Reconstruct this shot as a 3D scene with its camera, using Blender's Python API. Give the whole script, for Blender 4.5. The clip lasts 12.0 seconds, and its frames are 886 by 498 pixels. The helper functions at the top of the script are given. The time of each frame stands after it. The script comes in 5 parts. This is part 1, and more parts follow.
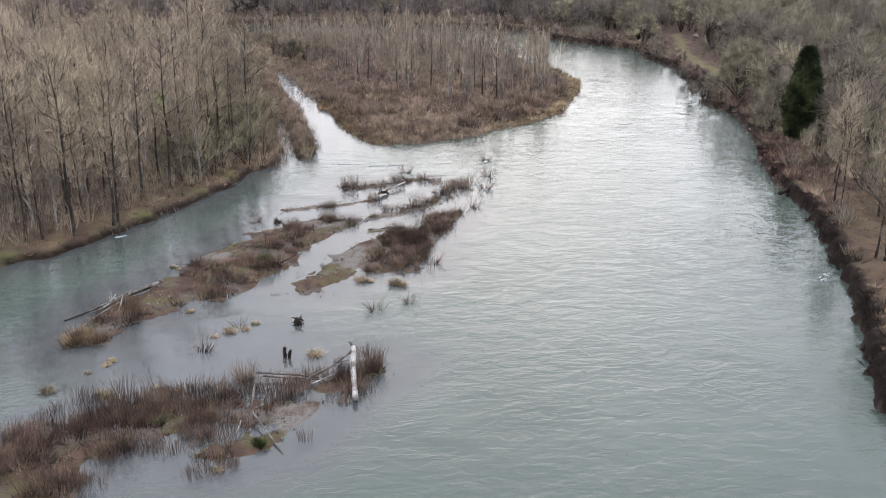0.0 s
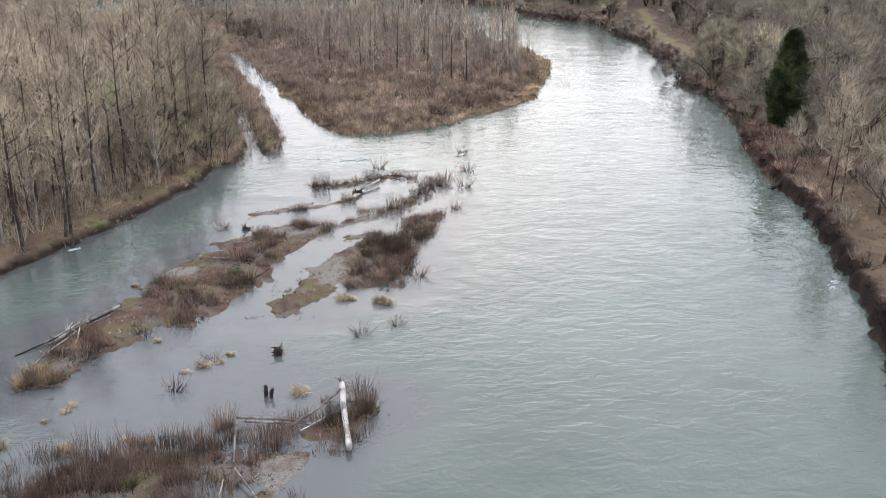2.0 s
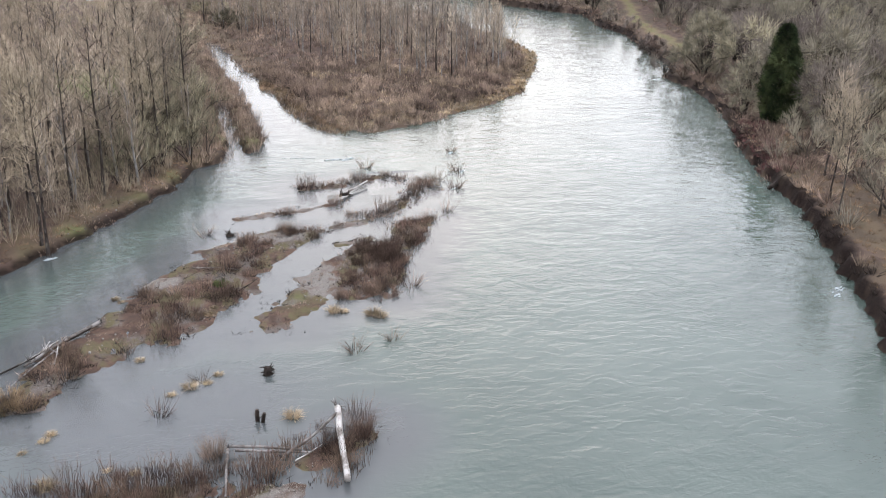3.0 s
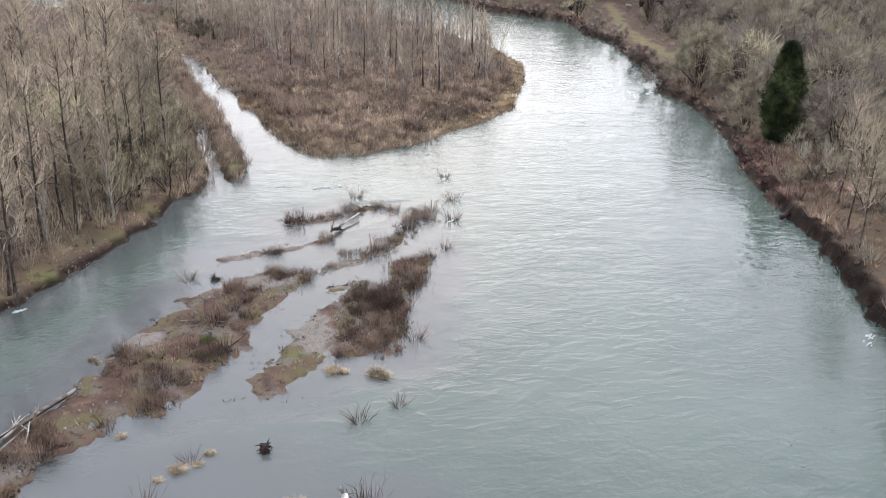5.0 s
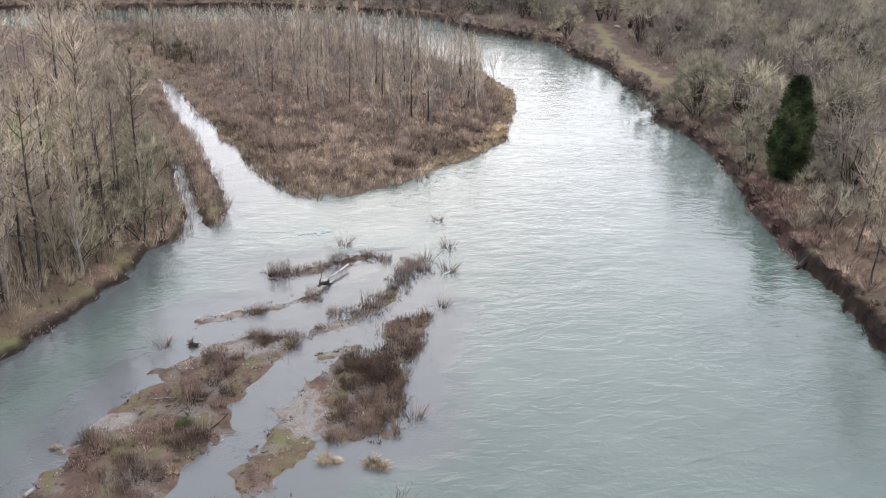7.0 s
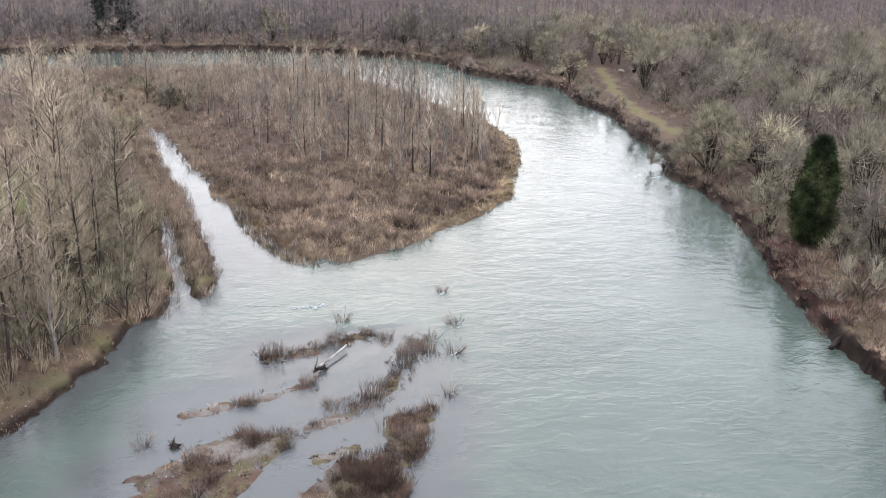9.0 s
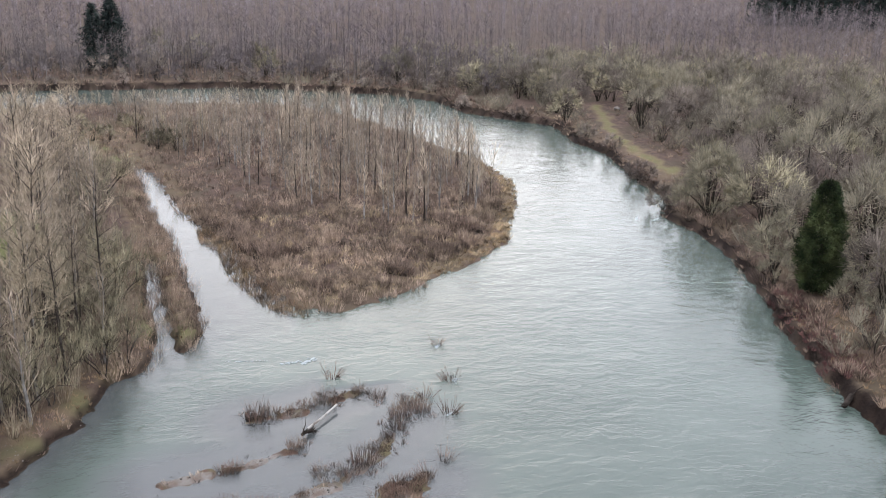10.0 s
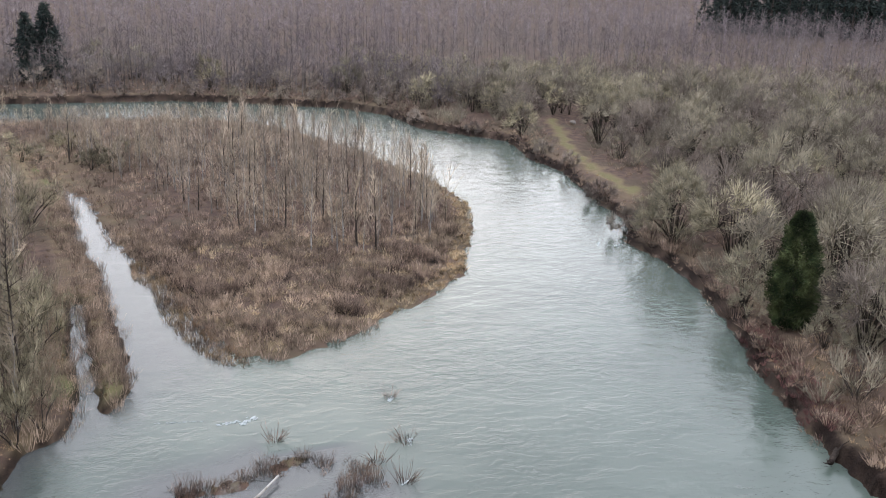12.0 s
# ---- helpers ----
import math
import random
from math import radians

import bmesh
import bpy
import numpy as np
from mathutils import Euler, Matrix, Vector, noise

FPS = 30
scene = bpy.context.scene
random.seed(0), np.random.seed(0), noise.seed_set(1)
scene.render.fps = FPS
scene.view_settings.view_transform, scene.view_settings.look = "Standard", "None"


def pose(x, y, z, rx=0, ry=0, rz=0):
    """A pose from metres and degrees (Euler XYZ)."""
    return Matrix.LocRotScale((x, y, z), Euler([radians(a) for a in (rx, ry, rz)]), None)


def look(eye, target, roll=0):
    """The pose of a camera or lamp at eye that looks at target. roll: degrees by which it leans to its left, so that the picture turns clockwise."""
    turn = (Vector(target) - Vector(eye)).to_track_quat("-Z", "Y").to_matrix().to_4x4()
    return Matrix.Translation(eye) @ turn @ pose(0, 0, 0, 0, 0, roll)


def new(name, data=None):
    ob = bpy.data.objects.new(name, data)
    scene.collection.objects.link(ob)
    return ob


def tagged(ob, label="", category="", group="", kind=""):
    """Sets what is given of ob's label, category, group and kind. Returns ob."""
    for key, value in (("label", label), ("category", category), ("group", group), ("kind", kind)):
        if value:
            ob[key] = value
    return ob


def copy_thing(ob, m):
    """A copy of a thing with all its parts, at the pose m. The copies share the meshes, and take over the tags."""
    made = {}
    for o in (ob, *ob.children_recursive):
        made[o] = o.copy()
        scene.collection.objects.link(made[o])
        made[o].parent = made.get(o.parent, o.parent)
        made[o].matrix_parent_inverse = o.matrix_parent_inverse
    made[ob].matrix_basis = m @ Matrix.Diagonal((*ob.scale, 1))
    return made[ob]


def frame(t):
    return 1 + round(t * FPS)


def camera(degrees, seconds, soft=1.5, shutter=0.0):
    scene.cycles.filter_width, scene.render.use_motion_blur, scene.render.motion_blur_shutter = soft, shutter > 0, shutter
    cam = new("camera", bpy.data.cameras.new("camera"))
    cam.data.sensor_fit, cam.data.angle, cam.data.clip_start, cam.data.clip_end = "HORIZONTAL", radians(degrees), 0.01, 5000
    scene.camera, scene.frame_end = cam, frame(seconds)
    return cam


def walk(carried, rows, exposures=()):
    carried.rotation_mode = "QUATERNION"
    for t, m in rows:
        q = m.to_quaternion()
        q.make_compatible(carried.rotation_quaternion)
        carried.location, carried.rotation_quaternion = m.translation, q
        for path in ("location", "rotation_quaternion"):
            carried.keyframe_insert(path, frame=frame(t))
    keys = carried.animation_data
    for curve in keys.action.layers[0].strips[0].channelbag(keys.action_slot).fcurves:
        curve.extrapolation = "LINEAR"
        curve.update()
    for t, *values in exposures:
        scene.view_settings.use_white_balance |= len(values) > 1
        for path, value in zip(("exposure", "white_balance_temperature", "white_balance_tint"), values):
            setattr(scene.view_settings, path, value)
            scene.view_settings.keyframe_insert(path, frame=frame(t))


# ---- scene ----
cam = camera(52.0, 12.0, soft=0.8)
PATH = [
    (0, (2.652, 2.619, 27.766), (2.977, 4.479, 27.107), 0.3),
    (0.5, (2.246, 4.388, 28.074), (2.594, 6.238, 27.4), 0.3),
    (1, (1.851, 6.157, 28.432), (2.223, 7.996, 27.741), 0.4),
    (1.5, (1.523, 7.907, 28.795), (1.92, 9.735, 28.087), 0.5),
    (2, (1.222, 9.63, 29.128), (1.642, 11.447, 28.406), 0.5),
    (2.5, (0.93, 11.312, 29.443), (1.372, 13.118, 28.708), 0.6),
    (3, (0.647, 13.054, 29.776), (1.113, 14.849, 29.026), 0.7),
    (5, (-0.062, 19.856, 31.417), (0.46, 21.632, 30.66), 0.9),
    (5.5, (-0.098, 21.634, 31.803), (0.437, 23.408, 31.05), 1.0),
    (6, (-0.033, 23.423, 32.145), (0.515, 25.196, 31.399), 1.1),
    (6.5, (0.186, 25.274, 32.461), (0.747, 27.046, 31.72), 1.2),
    (8.5, (1.435, 32.28, 34.06), (2.01, 34.063, 33.359), 1.2),
    (9, (1.884, 34.096, 34.389), (2.462, 35.89, 33.719), 1.3),
    (9.5, (2.371, 35.906, 34.721), (2.952, 37.716, 34.101), 1.3),
    (10, (2.918, 37.69, 35.047), (3.514, 39.501, 34.443), 1.3),
    (10.5, (3.477, 39.519, 35.381), (4.118, 41.316, 34.78), 1.4),
    (11, (4.115, 41.413, 35.69), (4.803, 43.194, 35.092), 1.5),
    (11.5, (4.76, 43.238, 36.002), (5.452, 45.017, 35.406), 1.6),
    (12, (5.377, 44.994, 36.253), (6.07, 46.774, 35.66), 1.6),
]
EXPOSURE = [(0, 0.80), (2.5, 1.07), (6, 1.15), (9, 1.23), (10.5, 1.04), (12, 1.03)]
walk(cam, [(t, look(eye, target, roll)) for t, eye, target, roll in PATH], EXPOSURE)

# ---- world, light ----
world = bpy.data.worlds.new("overcast_sky")
scene.world = world
world.use_nodes = True
wn, wl = world.node_tree.nodes, world.node_tree.links
wn.clear()
w_out = wn.new("ShaderNodeOutputWorld")
w_bg = wn.new("ShaderNodeBackground")
w_sky = wn.new("ShaderNodeTexSky")
w_sky.sky_type = "NISHITA"
w_sky.sun_disc = False
w_sky.sun_elevation = radians(20)
w_sky.sun_rotation = radians(14)
w_sky.dust_density = 6.0
w_sky.air_density = 1.0
w_grey = wn.new("ShaderNodeMixRGB")        # cloud cover greys the sky
w_grey.inputs["Fac"].default_value = 0.94
w_grey.inputs["Color2"].default_value = (8.0, 8.45, 9.9, 1)
wl.new(w_sky.outputs["Color"], w_grey.inputs["Color1"])
w_cloud = wn.new("ShaderNodeTexNoise")     # soft lighter and darker cloud
w_cloud.inputs["Scale"].default_value, w_cloud.inputs["Detail"].default_value = 2.6, 4.0
w_span = wn.new("ShaderNodeMapRange")
for key, value in zip(("From Min", "From Max", "To Min", "To Max"), (0.3, 0.7, 0.93, 1.07)):
    w_span.inputs[key].default_value = value
w_mul = wn.new("ShaderNodeMixRGB")
w_mul.blend_type, w_mul.inputs["Fac"].default_value = "MULTIPLY", 1.0
wl.new(w_cloud.outputs["Fac"], w_span.inputs["Value"])
wl.new(w_grey.outputs["Color"], w_mul.inputs["Color1"])
wl.new(w_span.outputs["Result"], w_mul.inputs["Color2"])
w_dir = wn.new("ShaderNodeTexCoord")          # an overcast sky is brighter towards the zenith
w_sep = wn.new("ShaderNodeSeparateXYZ")
w_up = wn.new("ShaderNodeMapRange")
for key, value in zip(("From Min", "From Max", "To Min", "To Max"), (0.0, 0.9, 0.80, 1.22)):
    w_up.inputs[key].default_value = value
w_dome = wn.new("ShaderNodeMixRGB")
w_dome.blend_type, w_dome.inputs["Fac"].default_value = "MULTIPLY", 1.0
wl.new(w_dir.outputs["Generated"], w_sep.inputs["Vector"])
wl.new(w_sep.outputs["Z"], w_up.inputs["Value"])
wl.new(w_mul.outputs["Color"], w_dome.inputs["Color1"])
wl.new(w_up.outputs["Result"], w_dome.inputs["Color2"])
wl.new(w_dome.outputs["Color"], w_bg.inputs["Color"])
wl.new(w_bg.outputs["Background"], w_out.inputs["Surface"])
w_bg.inputs["Strength"].default_value = 0.15

sun = new("sun", bpy.data.lights.new("sun", "SUN"))
sun.data.energy, sun.data.angle, sun.data.color = 0.24, radians(62), (1.0, 0.98, 0.97)
sun.matrix_world = look((24, 97, 36), (0, 0, 0))


# ---- node helpers ----
class Mat:
    """A node material with a Principled shader."""

    def __init__(self, name, rough=0.9):
        self.m = bpy.data.materials.new(name)
        self.m.use_nodes = True
        self.n, self.l = self.m.node_tree.nodes, self.m.node_tree.links
        self.p = self.n["Principled BSDF"]
        self.p.inputs["Roughness"].default_value = rough
        self.p.inputs["Specular IOR Level"].default_value = 0.07
        self.pos = self.n.new("ShaderNodeNewGeometry").outputs["Position"]

    def noise(self, scale, detail=3.0, rough=0.55, vec=None, stretch=None, twist=0.0):
        v = vec or self.pos
        if stretch:
            mp = self.n.new("ShaderNodeMapping")
            mp.inputs["Scale"].default_value = stretch[:3]
            mp.inputs["Rotation"].default_value = (0, 0, stretch[3] if len(stretch) > 3 else 0)
            self.l.new(v, mp.inputs["Vector"])
            v = mp.outputs["Vector"]
        t = self.n.new("ShaderNodeTexNoise")
        t.inputs["Scale"].default_value, t.inputs["Detail"].default_value, t.inputs["Roughness"].default_value = scale, detail, rough
        t.inputs["Distortion"].default_value = twist
        self.l.new(v, t.inputs["Vector"])
        return t.outputs["Fac"]

    def cells(self, scale):
        t = self.n.new("ShaderNodeTexVoronoi")
        t.inputs["Scale"].default_value = scale
        self.l.new(self.pos, t.inputs["Vector"])
        return t.outputs["Color"]

    def span(self, value, a, b, c=0.0, d=1.0):
        t = self.n.new("ShaderNodeMapRange")
        for k, x in zip(("From Min", "From Max", "To Min", "To Max"), (a, b, c, d)):
            t.inputs[k].default_value = x
        self.l.new(value, t.inputs["Value"])
        return t.outputs["Result"]

    def mix(self, fac, a, b, mode="MIX"):
        t = self.n.new("ShaderNodeMixRGB")
        t.blend_type = mode
        for k, x in (("Fac", fac), ("Color1", a), ("Color2", b)):
            if isinstance(x, (int, float)):
                t.inputs[k].default_value = x
            elif isinstance(x, tuple):
                t.inputs[k].default_value = (*x, 1)
            else:
                self.l.new(x, t.inputs[k])
        return t.outputs["Color"]

    def math(self, op, a, b):
        t = self.n.new("ShaderNodeMath")
        t.operation = op
        for i, x in enumerate((a, b)):
            if isinstance(x, (int, float)):
                t.inputs[i].default_value = x
            else:
                self.l.new(x, t.inputs[i])
        return t.outputs["Value"]

    def attr(self, name):
        t = self.n.new("ShaderNodeAttribute")
        t.attribute_name = name
        return t.outputs["Fac"]

    def random(self):
        return self.n.new("ShaderNodeObjectInfo").outputs["Random"]

    def island(self):
        return self.n.new("ShaderNodeNewGeometry").outputs["Random Per Island"]

    def bump(self, height, strength, distance=0.1):
        t = self.n.new("ShaderNodeBump")
        t.inputs["Strength"].default_value, t.inputs["Distance"].default_value = strength, distance
        self.l.new(height, t.inputs["Height"])
        self.l.new(t.outputs["Normal"], self.p.inputs["Normal"])

    def color(self, c):
        if isinstance(c, tuple):
            self.p.inputs["Base Color"].default_value = (*c, 1)
        else:
            self.l.new(c, self.p.inputs["Base Color"])
        return self


# ---- materials: ground and water ----
def ground_material():
    k = Mat("river_ground", 0.95)
    big, mid, fine = k.noise(0.12, 4), k.noise(0.9, 4), k.noise(7.0, 4, 0.7)
    litter = k.mix(k.span(mid, 0.35, 0.65), (0.048, 0.032, 0.026), (0.106, 0.069, 0.052))
    litter = k.mix(k.span(big, 0.45, 0.62), litter, (0.066, 0.050, 0.034))
    litter = k.mix(k.span(fine, 0.52, 0.70), litter, (0.135, 0.094, 0.070))
    straw = k.mix(k.span(mid, 0.3, 0.7), (0.190, 0.134, 0.084), (0.110, 0.088, 0.048))
    moss = k.mix(k.span(mid, 0.3, 0.7), (0.085, 0.100, 0.034), (0.125, 0.118, 0.050))
    # bare bank earth, with undercut shade put into its near-black colour
    shaded_earth = k.mix(k.span(fine, 0.35, 0.65), (0.004, 0.003, 0.0025), (0.020, 0.013, 0.010))
    pebble = k.n.new("ShaderNodeTexVoronoi")
    pebble.inputs["Scale"].default_value = 9.0
    k.l.new(k.pos, pebble.inputs["Vector"])
    gravel = k.mix(k.span(pebble.outputs["Distance"], 0.1, 0.6), (0.165, 0.140, 0.120), (0.105, 0.088, 0.075))
    mud = k.mix(k.span(mid, 0.35, 0.65), (0.112, 0.070, 0.050), (0.058, 0.038, 0.029))
    bar = k.mix(k.span(k.noise(0.30, 5), 0.50, 0.60), mud, gravel)
    bar = k.mix(k.span(k.noise(0.45, 5, 0.65, stretch=(1.3, 0.7, 1)), 0.50, 0.60), bar, (0.098, 0.082, 0.044))
    bar = k.mix(k.span(k.noise(1.6, 4, 0.65), 0.56, 0.68), bar, (0.025, 0.018, 0.014))
    c = k.mix(k.attr("straw"), litter, straw)
    c = k.mix(k.attr("bar"), c, bar)
    c = k.mix(k.attr("moss"), c, moss)
    sand = k.mix(k.span(k.noise(18.0, 3, 0.7), 0.35, 0.65), (0.138, 0.120, 0.102), (0.212, 0.190, 0.166))
    sand = k.mix(k.span(mid, 0.5, 0.66), sand, (0.120, 0.088, 0.070))
    c = k.mix(k.span(k.math("ADD", k.attr("sand"), k.span(mid, 0.3, 0.7, -0.35, 0.35)), 0.35, 0.65), c, sand)
    c = k.mix(k.span(fine, 0.3, 0.7, 0.0, 0.35), c, (0.028, 0.022, 0.016))
    c = k.mix(k.attr("shaded_earth"), c, shaded_earth)
    k.color(c)
    k.bump(k.mix(0.5, fine, mid), 0.9, 0.15)
    return k.m


def water_material():
    k = Mat("silty_river_water", 0.11)
    k.p.inputs["IOR"].default_value = 1.333
    k.p.inputs["Specular IOR Level"].default_value = 0.5
    shoal = k.attr("shoal")
    silt = k.mix(k.span(k.noise(0.05, 4), 0.4, 0.62), (0.052, 0.068, 0.056), (0.070, 0.088, 0.073))
    k.color(k.mix(shoal, silt, (0.066, 0.069, 0.067)))
    swell = k.noise(0.30, 3, 0.5, stretch=(0.7, 1, 1, radians(-14)), twist=0.4)
    chop = k.noise(0.72, 4, 0.6, stretch=(0.7, 1, 1, radians(-20)), twist=0.5)
    ripple = k.noise(2.2, 3, 0.55, stretch=(0.6, 1, 1, radians(12)), twist=0.6)
    calm = k.span(k.noise(0.06, 3), 0.38, 0.6, 0.7, 1.0)
    height = k.math("ADD", k.math("MULTIPLY", swell, 0.45), k.math("ADD", k.math("MULTIPLY", chop, 0.42), k.math("MULTIPLY", ripple, 0.15)))
    calm = k.math("MULTIPLY", calm, k.span(shoal, 0, 1, 1.0, 0.14))
    k.bump(k.math("MULTIPLY", height, calm), 1.0, 0.26)
    clear = k.n.new("ShaderNodeBsdfTransparent")
    clear.inputs["Color"].default_value = (0.86, 0.9, 0.86, 1)
    blend = k.n.new("ShaderNodeMixShader")
    k.l.new(k.span(shoal, 0, 1, 0.10, 0.14), blend.inputs["Fac"])
    k.l.new(k.p.outputs["BSDF"], blend.inputs[1])
    k.l.new(clear.outputs["BSDF"], blend.inputs[2])
    k.l.new(blend.outputs["Shader"], k.n["Material Output"].inputs["Surface"])
    return k.m


# ---- the plan: shores of the land masses and bars, metres ----
LEFT_LAND = [(-60, 40), (-40, 72), (-23, 82), (-19, 84), (-14, 90), (-10, 96), (-7, 101), (-3, 108), (-2, 113), (1.5, 115),
             (2.2, 123), (1.5, 132), (1.2, 145), (2.2, 147), (3.0, 132), (3.6, 119), (4.6, 118), (6.5, 122), (6.2, 132), (5, 146), (4.3, 158),
             (2, 169), (1, 188), (-1, 201), (-6, 230), (-30, 270), (-150, 276), (-700, 300), (-3000, 300), (-3000, -3000), (-300, -3000), (-120, -100)]
ISLAND = [(-1, 201), (3, 194), (4.5, 182), (6.5, 168), (8, 162), (10, 154), (12, 149), (12.5, 139), (14, 133), (16, 127), (20, 124.5),
          (26, 127), (31, 130), (34, 133), (39, 136), (47, 144), (56, 163), (60, 174), (61, 185), (60, 197), (58, 207), (55, 224),
          (50, 240), (44, 255), (35, 264), (20, 268), (-30, 272), (-10, 230)]
RIGHT_LAND = [(20, -40), (30, 20), (38, 47), (41, 53), (45, 60), (49, 69), (53, 78), (57, 89), (57.5, 93), (61, 103), (62.5, 108), (67, 117),
              (72, 131), (74, 141), (73.5, 149), (80, 160), (81, 170), (87, 193), (86, 204), (90, 224), (84, 233), (76, 246), (75, 263),
              (66, 279), (52, 285), (39, 294), (23, 299), (-17, 300), (-150, 305), (-700, 330), (-3000, 330), (-3000, 3000), (3000, 3000),
              (3000, -3000), (-100, -3000)]
BAR_WEST = [(-13.5, 64.5), (-12.5, 69), (-12, 72), (-9, 75.2), (-8, 77), (-6, 81), (-4.5, 83.5), (-2.2, 86), (-1.5, 88.5), (1, 90), (4, 92),
            (6, 92.3), (9, 91), (8, 88), (5, 85), (3.2, 82.5), (3, 79), (1, 77), (-1, 74), (-4, 71), (-6, 73), (-6.5, 70), (-10, 67), (-11, 64)]
BAR_EAST = [(2, 72), (3, 75), (5, 78), (8, 83), (11, 86), (12.5, 87), (15, 86.5), (16.5, 92), (20, 92.2), (18, 87), (16, 85), (15, 81),
            (13, 75.5), (8, 76), (6, 74), (5, 72)]
BAR_NEAR = [(1, 49.5), (2.5, 50), (3.5, 51.5), (4, 53), (6.5, 55), (8, 57), (8, 59.5), (5.5, 58.6), (3, 56), (0.5, 55), (-2, 55.5), (-7, 57),
            (-11, 56), (-13.5, 53), (-17, 50), (-24, 40), (-16, 36), (-9, 45), (-7.5, 49), (-5, 49.5), (-2.5, 51), (-3, 47), (-1, 48)]
SPITS = [((2.4, 95.8), (5, 96.4), 0.6), ((6.5, 96.6), (11, 98), 0.45), ((10.3, 87.2), (13, 88.1), 0.5), ((10.5, 91.5), (13.5, 92.4), 0.5),
         ((13.5, 92.6), (18, 96), 0.3), ((9, 103.6), (13, 104), 0.5), ((13, 104.2), (18, 106), 0.5), ((17.5, 96), (20.5, 100), 0.2),
         ((1.6, 51), (3.0, 53.2), 0.9), ((-2.2, 48.6), (0.2, 49.4), 0.9), ((4.4, 55.4), (7.4, 57.6), 0.8), ((-6, 54.4), (-0.5, 54), 0.7)]
SANDS = [(4.5, 89.8, 3.2, 1.3), (7.6, 80.2, 1.6, 3.4), (3.7, 96.1, 1.7, 0.7), (2.2, 51.8, 1.2, 1.7), (8.8, 97.3, 1.9, 0.6), (11.8, 87.7, 1.4, 0.5), (12.0, 92.0, 1.6, 0.5), (-4.5, 82.0, 1.4, 1.0)]
TRACK = [(108, 240), (104, 228), (96, 208), (92, 193), (89.5, 178), (88, 168)]


def edge_distance(px, py, a, b):
    dx, dy = b[0] - a[0], b[1] - a[1]
    t = np.clip(((px - a[0]) * dx + (py - a[1]) * dy) / (dx * dx + dy * dy), 0, 1)
    return np.hypot(px - a[0] - t * dx, py - a[1] - t * dy)


def inside(px, py, poly):
    """Signed distance to a shore: positive on land."""
    dist, hit = np.full(np.shape(px), 1e9), np.zeros(np.shape(px), bool)
    for a, b in zip(poly, poly[1:] + poly[:1]):
        dist = np.minimum(dist, edge_distance(px, py, a, b))
        if a[1] != b[1]:
            hit ^= ((a[1] > py) != (b[1] > py)) & (px < (b[0] - a[0]) * (py - a[1]) / (b[1] - a[1]) + a[0])
    return np.where(hit, dist, -dist)


def along(px, py, line):
    dist = np.full(np.shape(px), 1e9)
    for a, b in zip(line, line[1:]):
        dist = np.minimum(dist, edge_distance(px, py, a, b))
    return dist


def wave(px, py, size, seed):
    """Smooth noise of about that size in metres, -1 to 1."""
    rng = np.random.RandomState(seed)
    total = np.zeros(np.shape(px))
    for i in range(9):
        a, f, ph = rng.uniform(0, 6.28), rng.uniform(0.6, 1.7) * 6.28 / size, rng.uniform(0, 6.28)
        total = total + np.sin((px * np.cos(a) + py * np.sin(a)) * f + ph)
    return total / 4.0


def ramp(v, xs, ys):
    return np.interp(v, xs, ys)


